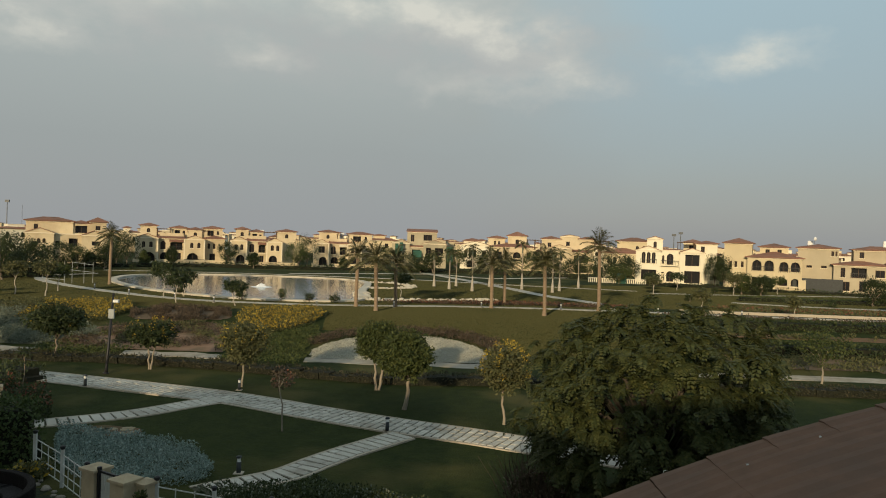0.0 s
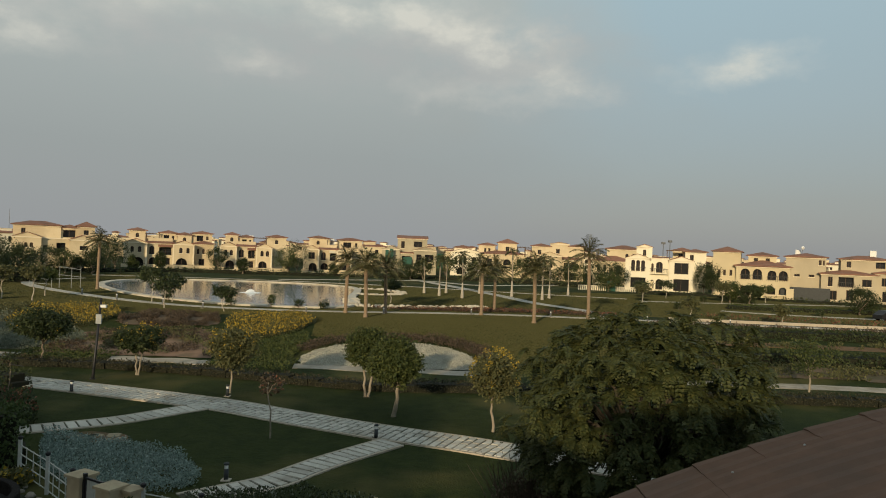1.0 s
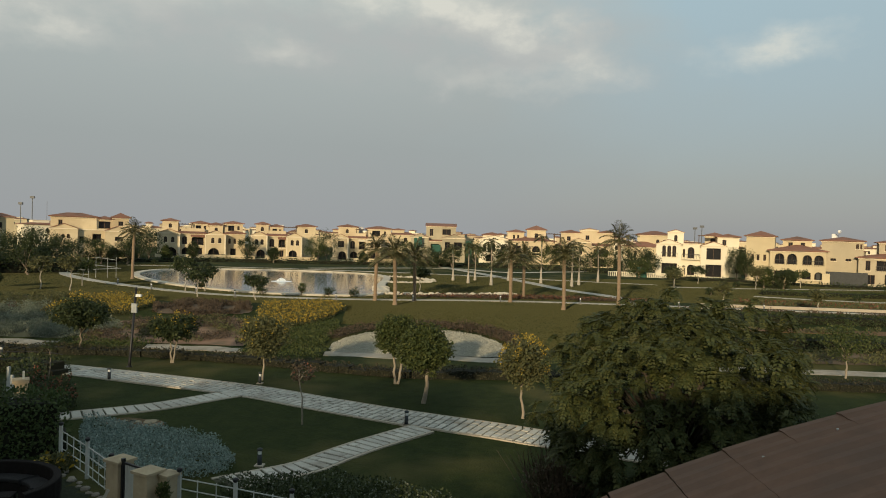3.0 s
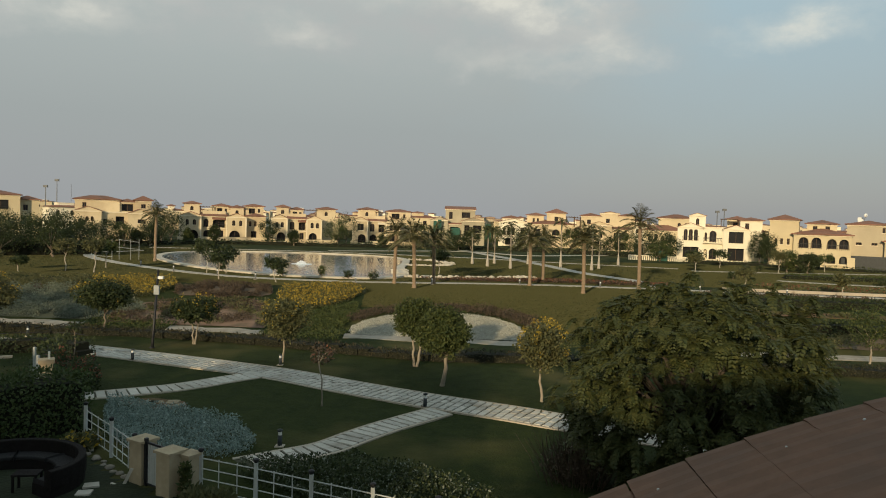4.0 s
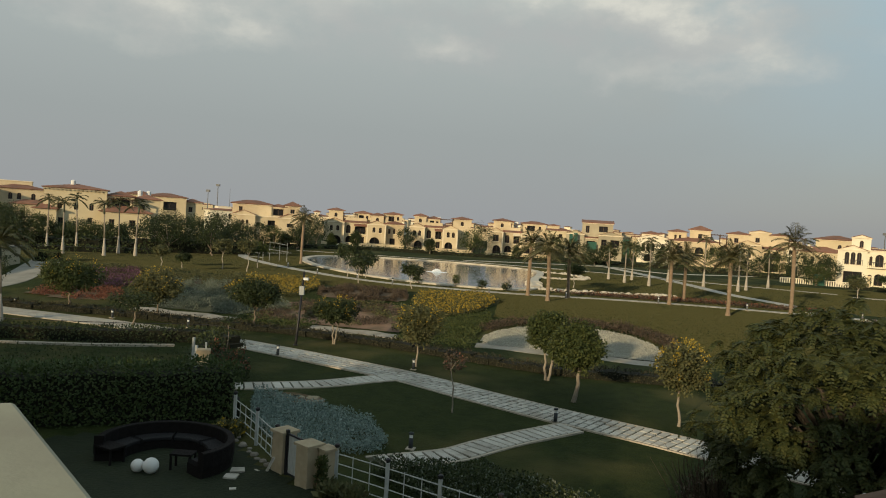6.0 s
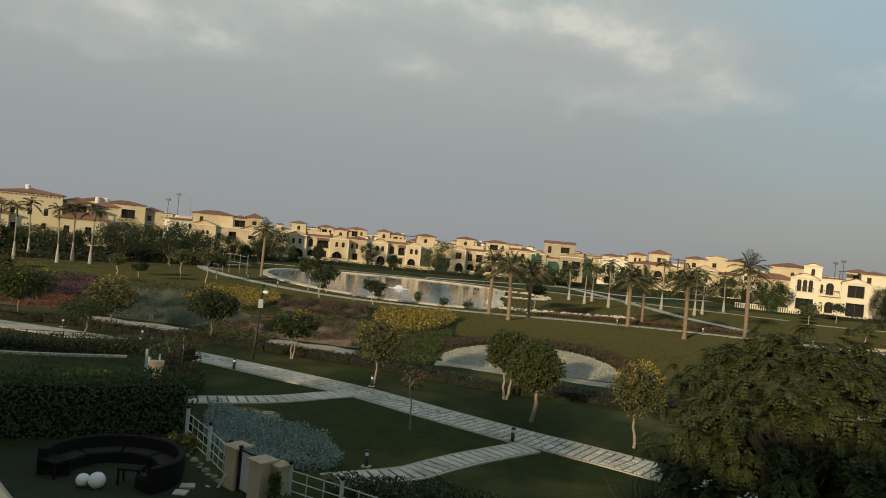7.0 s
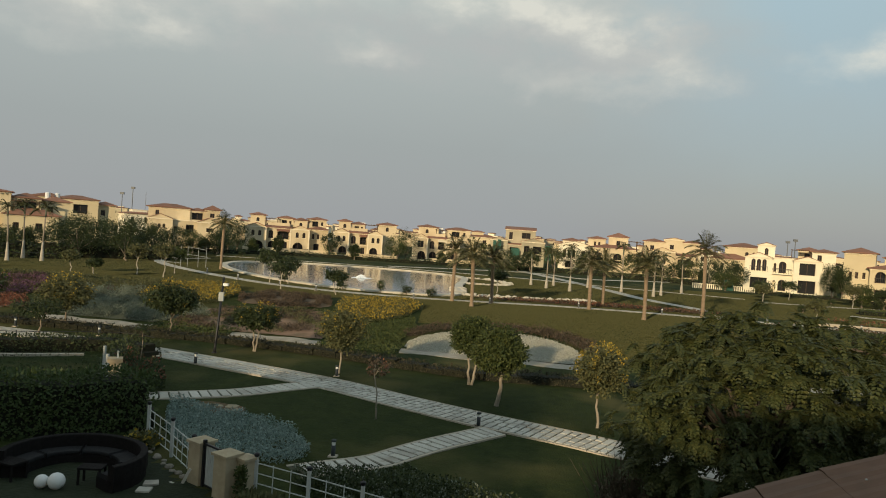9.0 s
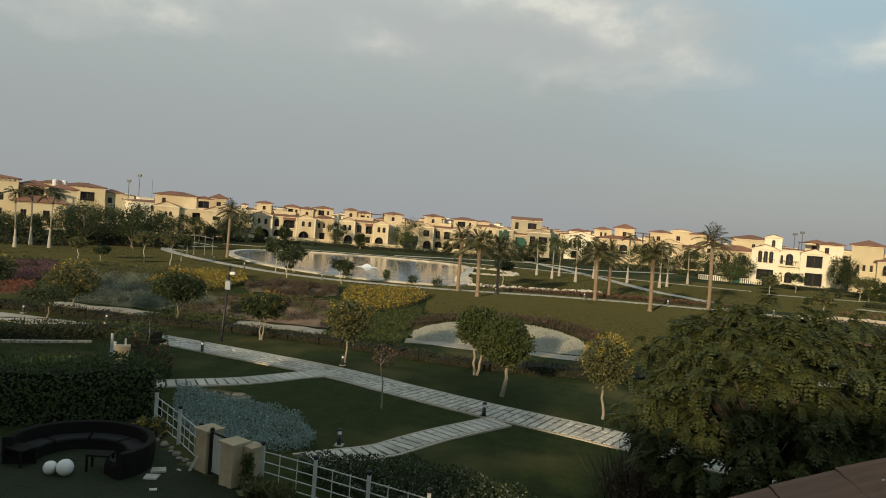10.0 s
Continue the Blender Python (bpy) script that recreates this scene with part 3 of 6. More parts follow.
def villa(label, place, blocks, wall_mat=STUCCO, rails=(), extras=None, frame_mat=WOOD, roof_mat=TILE, group="villas by the lake"):
    """blocks: x0, x1, front, depth, height, roof, rise, openings; place: x, y, turn."""
    x, y, turn = place
    ob = thing("villa", pose(x, y, zg(x, y), 0, 0, turn), label, "house", group)
    for x0, x1, y0, dep, h, roof, rise, ops in blocks:
        gab = rise if roof == "g" else 0.0
        s = front_wall(Shape(), x0, x1, h, ops, y0, 0.3, gab)
        s.box(x0, y0 + 0.3, 0, x0 + 0.3, y0 + 1.3, h)
        s.box(x1 - 0.3, y0 + 0.3, 0, x1, y0 + 1.3, h)
        s.box(x0, y0 + 1.3, 0, x1, y0 + dep, h)
        s.box(x0 + 0.3, y0 + 0.3, h - 0.25, x1 - 0.3, y0 + 1.3, h)
        s.box(x0 + 0.3, y0 + 0.3, h * 0.5 - 0.15, x1 - 0.3, y0 + 0.85, h * 0.5 + 0.15)
        if gab:
            xm = (x0 + x1) / 2
            s.add([(x0, y0 + 0.3, h), (x1, y0 + 0.3, h), (xm, y0 + 0.3, h + gab), (x0, y0 + dep, h), (x1, y0 + dep, h), (xm, y0 + dep, h + gab)], [(0, 1, 2), (5, 4, 3)])
        part("wall", welded(s), wall_mat, ob)
        r = Shape()
        if roof == "h":
            r.hip(x0, y0, x1, y0 + dep, h, rise)
        elif roof == "g":
            r.gable(x0, y0, x1, y0 + dep, h, rise)
        elif roof == "s":
            r.add([(x0 - .3, y0 - .4, h), (x1 + .3, y0 - .4, h), (x1 + .3, y0 + dep, h + rise), (x0 - .3, y0 + dep, h + rise),
                   (x0 - .3, y0 - .4, h + .16), (x1 + .3, y0 - .4, h + .16), (x1 + .3, y0 + dep, h + rise + .16), (x0 - .3, y0 + dep, h + rise + .16)],
                  [(3, 2, 1, 0), (4, 5, 6, 7), (0, 1, 5, 4), (1, 2, 6, 5), (2, 3, 7, 6), (3, 0, 4, 7)])
        if roof == "f":
            part("coping", r.box(x0 - 0.1, y0 - 0.1, h, x1 + 0.1, y0 + dep + 0.1, h + 0.18), TRIM, ob)
        elif roof != "n":
            part("roof", r, roof_mat, ob)
            if roof == "g":
                part("string_course", Shape().box(x0 - 0.14, y0 - 0.16, h - 0.16, x1 + 0.14, y0 - 0.003, h + 0.05), TRIM, ob)
            if roof in "hs":
                part("cornice", Shape().box(x0 - 0.12, y0 - 0.12, h - 0.22, x1 + 0.12, y0 - 0.003, h - 0.02), TRIM, ob)
        for o in ops:
            window_unit(ob, *o, y0, frame_mat)
    for xa, xb, yy, z in rails:
        s = Shape().box(xa, yy - 0.03, z + 0.9, xb, yy + 0.03, z + 1.0)
        k = int((xb - xa) / 0.3)
        for i in range(k + 1):
            xx = xa + (xb - xa - 0.05) * i / k
            s.box(xx, yy - 0.02, z, xx + 0.05, yy + 0.02, z + 0.9)
        part("balcony_rail", s, BLACK, ob)
    for e in extras or ():
        name, m, boxes = e
        s = Shape()
        for b in boxes:
            s.box(*b)
        part(name, s, m, ob)
    return ob


def turned(xa, ya, xb, yb):
    return (xa, ya, math.degrees(math.atan2(yb - ya, xb - xa)))


def pergola(ob, x0, x1, y0, y1, z0, z1):
    """Four posts, two beams and open rafters on a terrace of a house."""
    top = part("roof_pergola", Shape().box(x0 - .2, y0, z1 + .002, x1 + .2, y0 + .16, z1 + .18), WOOD, ob, "dark timber roof pergola")
    part("beam", Shape().box(x0 - .2, y1 - .16, z1 + .002, x1 + .2, y1, z1 + .18), WOOD, top)
    for x in (x0, x1 - .16):
        for y in (y0, y1 - .16):
            part("post", Shape().box(x, y, z0, x + .16, y + .16, z1), WOOD, top)
    n = max(3, int((x1 - x0) / .55))
    for i in range(n):
        x = x0 + (x1 - x0 - .1) * i / (n - 1)
        part("rafter", Shape().box(x, y0 - .3, z1 + .182, x + .1, y1 + .3, z1 + .32), WOOD, top)
    return top


def lake_villa(label, place, w, roofs, seed, mats=STUCCO):
    """The repeated lakeside villa: two pedimented wings, a recessed middle with arches and a tiled canopy, roof rooms and pergolas behind."""
    k = w / 20.0
    a, b, c = 5.0 * k, 10.6 * k, 15.4 * k
    two = [(a * .36 - .38, 3.7, a * .36 + .38, 5.1, "a"), (a * .68 - .38, 3.7, a * .68 + .38, 5.1, "a")]
    one = [(a * .33, 3.5, a * .72, 5.2, "w")]
    gar = [(a * .36, 0.3, a * .86, 2.5, "A")]
    wing = (one if seed % 2 else two) + gar
    wing2 = [(b + (o[0]), o[1], b + o[2], o[3], o[4]) for o in two + [(a * .16, 0.3, a * .66, 2.5, "A")]]
    mid = [(a + .45, 3.2, a + 1.65, 5.3, "a"), (a + .4, 0.2, a + 2.3, 2.5, "A"), (a + 2.7, 3.0, b - .3, 5.0, "L"), (a + 3.0, 0.3, b - .6, 2.4, "w")]
    blocks = [(0, a, 0, 9, 6.0, "g", .95, wing), (a, b, 1.6, 8, 6.0, "s", 0.9, mid), (b, c, 0.3, 9, 5.9, "g", .95, wing2)]
    if w > 17:
        blocks.append((c, w, 3.0, 7, 6.2, "h", 0.7, [(c + .7, 3.6, c + 1.3, 5.0, "a"), (c + 2.0, 3.6, c + 2.6, 5.0, "a"), (c + 1.2, .4, c + 2.6, 2.4, "w")]))
    for i, (x0, x1, h) in enumerate(roofs):
        xm, half = (x0 + x1) / 2 * k, (x1 - x0) * k / 2
        ops = [(xm - half * .55, h - 1.9, xm + half * .1, h - .5, "L"), (xm + half * .4, h - 1.6, xm + half * .4 + .6, h - .6, "w")] if i % 2 else [(xm - .4, h - 1.7, xm + .4, h - .6, "a")]
        blocks.append((x0 * k, x1 * k, 5.2 + .7 * (i % 2), 5.0, h, "h", 0.62, ops))
    ob = villa(label, place, blocks, mats, rails=[(a + 2.7, b - .2, 1.4, 3.0), (.15, a - .15, -2.6, .0), (b + .2, c - .2, -2.4, .0)],
               extras=[("terrace_wall", mats, [(-0.3, -3.0, 0, a * .3, -2.8, .9), (a, -3, 0, w, -2.8, .9)]),
                       ("roof_parapet", mats, [(a + .1, 4.6, 6.2, b - .1, 4.8, 7.3)]),
                       ("balcony_slab", TRIM, [(a + 2.6, 1.1, 2.78, b - .1, 1.597, 2.98)]),
                       ("pilaster", TRIM, [(.003, -.09, 0, .32, -.003, 5.8)]), ("pilaster", TRIM, [(a - .32, -.09, 0, a - .003, -.003, 5.8)]),
                       ("pilaster", TRIM, [(b + .003, .21, 0, b + .32, .297, 5.7)]), ("pilaster", TRIM, [(c - .32, .21, 0, c - .003, .297, 5.7)]),
                       ("roof_tank", SIGN, [(b - 2.0, 8.6, 6.5, b - .8, 9.8, 8.9)]),
                       ("garden_step", TRIM, [(a * .5, -4.4, -.1, a * .5 + 1.3, -3.003, .28)])])
    canopy = Shape().add([(x, y, z + dz) for dz in (0, .12) for x, y, z in ((a + 2.5, .7, 5.15), (b - .05, .7, 5.15), (b - .05, 1.597, 5.6), (a + 2.5, 1.597, 5.6))],
                         [(3, 2, 1, 0), (4, 5, 6, 7), (0, 1, 5, 4), (1, 2, 6, 5), (2, 3, 7, 6), (3, 0, 4, 7)])
    part("canopy", canopy, TILE if seed % 2 == 0 else TRIM, ob)
    for (_, xa, _), (xb, _, _) in zip(roofs, roofs[1:]):
        if xb - xa > 1.5:
            pergola(ob, xa * k + .1, xb * k - .1, 5.0, 8.0, 6.2, 8.2)
    return ob


ochre = "ochre villa with clay-tiled gables"
lake_villa(ochre + " behind the lake", turned(-74.8, 174.7, -55.1, 181.9), 21.0, [(0.8, 4.4, 9.0), (7.6, 11.4, 8.6), (11.6, 14.8, 8.3), (15.0, 19.6, 8.8)], 0)
lake_villa(ochre + " and two roof rooms", turned(-52.5, 177.4, -36.7, 181.3), 16.4, [(1.3, 5.1, 8.8), (5.3, 9.6, 8.3), (13.8, 19.7, 8.6)], 2)
lake_villa(ochre + " and a wide dark window", turned(-33.3, 185.0, -17.5, 187.2), 16.2, [(1.5, 7.2, 8.9), (10.7, 18.8, 8.6)], 1)
villa("ochre villa with a long upper storey behind dark trees", turned(-86.6, 148.6, -72.7, 155.9), [
    (0, 5.4, 0, 8, 6.45, "g", 1.00, [(2.3, 4.3, 2.9, 5.3, "a"), (3.3, 4.3, 3.9, 5.3, "a")]),
    (5.4, 10.6, 1.2, 8, 6.2, "f", 0, [(5.7, 3.8, 6.5, 4.8, "w"), (8.2, 3.6, 9.9, 5.4, "L"), (9.0, .4, 10.2, 2.4, "w")]),
    (10.6, 15.6, 0, 8, 6.15, "g", 1.00, [(12.6, 4.0, 14.2, 4.9, "w"), (11.3, 0.2, 13.6, 2.6, "A")]),
    (0, 9.0, 5, 6, 9.0, "h", 0.8, [(1.5, 7.2, 2.3, 8.3, "w")]), (9.0, 12.2, 5.4, 5, 8.7, "h", 0.6, [(9.4, 6.6, 11.8, 8.2, "L")]),
    (12.2, 15.6, 5, 6, 9.1, "h", 1.0, [(13.4, 7.3, 14.4, 8.3, "w")])], STUCCO, rails=[(8.0, 10.4, 1.0, 3.3)])
big_villa = villa("large ochre villa with a broad hipped roof behind palms", turned(-113.5, 120.0, -95.5, 134.2), [
    (1.5, 13.0, 0, 11, 9.55, "h", 0.95, [(4.0, 5.4, 4.8, 6.6, "w"), (7.0, 5.3, 7.8, 6.8, "a"), (9.8, 5.3, 10.6, 6.8, "a"), (9.6, 2.6, 10.4, 3.8, "w"), (4.2, 2.2, 5.2, 3.6, "w")]),
    (0, 4.0, -1.5, 6, 5.2, "h", 0.9, [(1.2, 2.0, 2.2, 3.6, "w")]), (13.0, 18.2, 1, 9, 8.6, "h", 1.0, [(14.0, 5.6, 17.4, 8.0, "L")]),
    (12.0, 21.5, -1.6, 6, 5.3, "h", 1.2, [(13.6, 2.2, 14.6, 3.8, "w"), (17.4, 2.2, 18.6, 3.8, "w")]), (18.2, 23.5, 3, 8, 8.3, "h", 1.0, [(19.4, 5.8, 20.4, 7.2, "w")])], STUCCO_PALE,
    rails=[(13.4, 18.0, 0.8, 5.2)])
for x0, x1, y0, z in ((1.4, 13.1, -.28, 9.12), (13.1, 18.2, .72, 8.2)):
    s = Shape()
    for i in range(int((x1 - x0) / .75)):
        s.box(x0 + .75 * i, y0, z, x0 + .75 * i + .26, y0 + .27, z + .24)
    tagged(part("eaves_brackets", s, STUCCO_BEIGE_SHADED, big_villa, "row of small eaves brackets"), kind="stuff")
pergola(big_villa, 13.4, 18.0, -.6, .7, 5.4, 7.9)
for x, y, z in ((6.5, 4.5, 10.5), (19.4, 5, 9.3), (21.2, 6, 9.3)):
    part("rooftop_tank", Shape().lathe(x, y, [(.45, z - .6), (.5, z + .1), (.5, z + .75), (.2, z + .95)], 10), SIGN, big_villa)
villa("ochre villa with three arched windows among dark trees", turned(-144, 139.5, -135.6, 147.0), [
    (0, 11, 0, 9, 9.2, "h", 1.0, [(3.2, 6.6, 4.1, 8.2, "a"), (5.0, 6.6, 5.9, 8.2, "a"), (8.0, 6.6, 8.9, 8.2, "a")]), (1.0, 8.0, 4, 4, 11.0, "f", 0, []),
    (4.0, 14.0, -3, 5, 5.6, "h", 1.0, [(6, 2.4, 7, 4, "w"), (10, 2.4, 11, 4, "w")])], STUCCO)
villa("shaded ochre villa with a tiled roof among trees", turned(-152, 121.0, -138.6, 135.0), [
    (0, 16, 0, 9, 9.6, "h", 1.2, [(12, 6.0, 13, 7.4, "w"), (5, 6.0, 6, 7.4, "w")]), (5, 14, -2, 4, 5.0, "h", 1.0, [(8, 2, 9, 3.6, "w")])], STUCCO)
villa("pale villa with white balconies behind dark trees", turned(-118.5, 161.0, -108.0, 168.0), [
    (0, 10.0, 0, 8, 9.6, "h", 0.9, [(1.2, 6.8, 2.2, 8.4, "w"), (4.4, 6.2, 7.6, 8.4, "L")]), (-5, 2, 3, 7, 9.8, "h", 1.0, [(-3.2, 7.0, -2.2, 8.4, "w")]), (9, 14, 2, 7, 8.6, "h", .9, [(10.6, 6, 11.6, 7.4, "w")])],
    STUCCO_PALE, rails=[(4.2, 7.8, -0.2, 5.8)])
villa("unfinished grey-rendered villa under construction with green netting", turned(-14.2, 199.5, 1.0, 200.0), [
    (0, 5.0, 1, 9, 6.75, "g", 1.00, [(1.2, 3.8, 2.4, 5.6, "w")]), (4.2, 12.6, 4, 7, 10.0, "s", 0.8, [(5.2, 7.2, 6.2, 9.2, "w"), (8.8, 7.6, 11.2, 9.2, "L")]),
    (8.8, 15.2, 0, 8, 6.75, "g", 1.00, [(9.6, 2.9, 11.0, 5.6, "L"), (12.0, 2.9, 14.4, 5.6, "L")]), (5.0, 8.8, 1.6, 7, 5.8, "s", .6, [(5.6, 2.4, 8.0, 5.0, "L")])], STUCCO_GREY,
    extras=[("scaffold_net", NET, [(2.2, -.9, 4.2, 3.2, -.8, 6.9)]), ("scaffold_net", NET, [(6.0, -1.2, 2.6, 8.4, -1.1, 4.8)]), ("scaffold_net", NET, [(15.4, -0.6, 2.0, 17.0, -0.5, 6.0)]), ("scaffold_net", NET, [(1.0, -.95, 3.6, 1.9, -.85, 6.6)]),
            ])
villa("cream villa with tall arched windows behind palms", turned(5.0, 204.9, 13.6, 204.6), [
    (0, 8.5, 0, 9, 6.85, "g", 1.00, [(1.2, 3.2, 2.0, 5.5, "a"), (2.5, 3.2, 3.3, 5.5, "a"), (3.8, 3.2, 4.6, 5.5, "a"), (6.2, 3.0, 7.4, 5.4, "a"), (2, .4, 4, 2.4, "A")]), (1, 6, 6, 5, 8.0, "h", .7, [])], STUCCO_WHITE)
tower_villa = villa("ochre villa with a tiled tower and roof pergola", turned(13.4, 204.4, 28.0, 203.0), [
    (0, 13.0, 0, 9, 6.6, "h", 0.9, [(6.6, 2.6, 8.8, 5.2, "A"), (2.0, 3.2, 3.4, 5.2, "w"), (10.4, 3.2, 11.6, 5.2, "w")]), (5.0, 10.4, 4, 6, 9.8, "h", 1.2, [(7.2, 7.2, 8.2, 8.8, "w")]),
    (-0.6, 4.2, 4, 6, 9.0, "h", .7, [(1, 7.0, 1.6, 8.2, "w"), (2.2, 7.0, 2.8, 8.2, "w")]), (13, 18, 3, 7, 5.4, "h", 1.0, [(14, 2.4, 15.4, 4.4, "w")])], STUCCO)
pergola(tower_villa, 10.6, 12.9, 4.2, 7.5, 6.9, 8.7)
gable_villa = villa("ochre villa with a gable and shaded timber balcony", turned(28.0, 192.9, 40.0, 190.9), [
    (0, 6.6, 0, 9, 6.70, "g", 1.00, [(1.6, 3.4, 2.4, 5.0, "a"), (3.4, 3.4, 4.2, 5.0, "a"), (2, .4, 4, 2.4, "w")]), (6.6, 11.6, 1.6, 8, 5.8, "s", 1.2, [(7.2, 2.9, 11.0, 4.9, "L"), (7.6, .3, 10.6, 2.3, "w")]),
    (3.4, 8.6, 5, 6, 10.00, "g", 0.50, [(5.0, 7.4, 6.0, 8.6, "w")]), (-1.6, 3.4, 5, 6, 9.2, "h", .7, [(0, 7, 1, 8.2, "w")]), (8.6, 12.6, 5, 6, 9.4, "h", .6, [])], STUCCO, rails=[(7.0, 11.2, 1.3, 2.8)])
pergola(gable_villa, 12.7, 16.5, 5.2, 8.6, 6.1, 8.9)
pergola(gable_villa, -3.6, -1.8, 5.2, 8.6, 6.1, 8.5)
villa("ochre villa with a square roof storey behind trees", turned(40.6, 181.5, 52.0, 178.3), [
    (0, 9.5, 0, 8, 6.0, "h", 1.2, [(1.0, 3.4, 1.7, 5.0, "w"), (2.6, 3.4, 3.3, 5.0, "w"), (5.8, 3.4, 6.8, 5.0, "w")]), (3.2, 11.5, 4, 7, 9.1, "h", .9, [(7.8, 6.6, 8.6, 8.0, "a"), (9.4, 6.6, 10.2, 8.0, "a")])], STUCCO_PALE)

villa("bright cream-white villa with triple arched windows and black balconies", turned(42.4, 157.6, 56.6, 153.3), [
    (0, 5.2, 0, 9, 7.00, "g", 0.95, [(1.25, 4.2, 2.05, 6.6, "a"), (2.3, 4.2, 3.1, 6.6, "a"), (3.35, 4.2, 4.15, 6.6, "a"), (1.2, .2, 4.4, 2.8, "L")]),
    (5.2, 9.2, 1.3, 8, 7.0, "f", 0, [(5.5, 4.2, 6.0, 6.0, "a"), (6.5, 4.0, 7.9, 6.4, "a"), (5.4, .3, 6.1, 2.4, "a"), (6.5, .3, 8.0, 2.6, "A")]),
    (9.2, 14.2, 0, 9, 6.80, "g", 0.90, [(10.3, 3.9, 13.2, 6.3, "L"), (10.2, .2, 13.4, 2.8, "L")]),
    (2.2, 5.6, 4, 5, 9.60, "g", 0.55, [(3.6, 7.6, 4.3, 9.0, "a")]), (12.6, 17.0, 4, 6, 8.8, "h", .6, [(13.6, 7, 14.4, 8.2, "w")])], STUCCO_WHITE,
    rails=[(1.0, 4.4, -0.1, 4.1), (5.3, 9.0, 0.6, 3.9)],
    extras=[("pergola", WOOD, [(8.6, 4, 8.9, 12.4, 7, 9.05), (8.7, 4, 7, 8.85, 4.15, 8.9), (12.2, 4, 7, 12.35, 4.15, 8.9)]),
            ("chimney", STUCCO_PALE, [(5.4, -1.6, 0, 6.0, -1.3, 2.2)]), ("ground_balcony", STUCCO_WHITE, [(5.3, .4, 3.7, 9.1, 1.3, 3.9)])])
villa("pale stucco wing with a tiled hip beside the bright villa", turned(58.0, 160.0, 62.0, 158.6), [
    (0, 3.6, 0, 7, 6.4, "h", .7, [(1.2, 3.6, 2.2, 5.2, "w")]), (-4.2, -0.2, 2, 6, 9.0, "h", .7, [(-3, 7, -2, 8.4, "w")])], STUCCO_PALE)
villa("ochre villa with arched loggias on two floors and a corner tower", turned(56.6, 144.6, 69.4, 138.8), [
    (0, 5.2, 1.4, 9, 9.0, "h", 1.0, [(2.0, 4.2, 2.5, 5.4, "w"), (3.2, 4.2, 3.7, 5.4, "w"), (1.0, 4.2, 1.5, 5.4, "w")]),
    (4.4, 14.2, 0, 9, 6.3, "h", 1.1, [(5.3, 3.7, 7.0, 5.8, "A"), (7.5, 3.7, 9.2, 5.8, "A"), (10.2, 3.7, 11.8, 5.6, "A"), (12.2, 3.7, 13.8, 5.6, "A"),
                                     (5.3, .2, 7.0, 2.4, "L"), (7.4, .2, 9.2, 2.4, "A"), (10.2, .9, 11.7, 2.4, "A"), (12.3, .9, 13.7, 2.4, "A")]),
    (6.6, 11.8, 4.5, 5, 8.4, "h", .7, [(7.6, 7, 8.4, 8, "w"), (9.8, 7, 10.6, 8, "w")])], STUCCO_PALE,
    rails=[(5.2, 9.3, -.08, 3.6), (10.1, 13.9, -.08, 3.5)],
    extras=[("buttress", STUCCO_PALE, [(13.6, -.9, 0, 14.9, -.003, 2.2)]), ("buttress", STUCCO_PALE, [(9.1, -.5, 0, 9.5, -.003, 3.4)])])
villa("pale villa with a satellite dish and a fenced garden", turned(71.2, 144.0, 79.4, 139.6), [
    (0, 7.2, 0, 9, 8.5, "h", .75, [(1.6, 4.6, 2.6, 5.1, "w"), (4.2, 4.6, 5.2, 5.1, "w"), (5.9, 7.0, 6.4, 8.0, "w"), (6.6, 7.0, 6.95, 8.0, "w")])], STUCCO_BEIGE_SHADED,
    extras=[("garden_screen", PAINTED_POST, [(-.6, -4.6, 0, 8.0, -4.5, 2.6)]), ("tank", SIGN, [(1.6, 3.6, 9.0, 2.6, 4.6, 10.0)])])
villa("pale two-storey villa with a tiled terrace roof", turned(76.2, 139.8, 90.4, 133.0), [
    (0, 9.4, 0, 8, 5.4, "h", 0.7, [(1.2, 3.0, 2.0, 4.9, "w"), (3.0, 3.0, 5.6, 4.9, "L"), (4.4, .4, 5.6, 2.4, "w"), (7.0, 3.2, 8.6, 4.6, "w"), (1.4, .4, 2.8, 2.2, "w")]), (3.6, 11.8, 4, 6, 8.4, "h", .7, [(4.6, 6.8, 5.4, 8, "w"), (9.6, 6.8, 11.2, 8, "L")]),
    (9.4, 15.0, 1.6, 7, 5.8, "h", .6, [(10.4, 3.4, 11.4, 5.0, "w"), (12.8, 3.4, 13.8, 5.0, "w"), (10.6, .4, 12.6, 2.4, "L")])], STUCCO_BEIGE_SHADED,
    rails=[(2.9, 5.7, -.08, 2.9)], extras=[("tank", SIGN, [(8.8, 6.4, 8.9, 9.9, 7.5, 10.3)])])

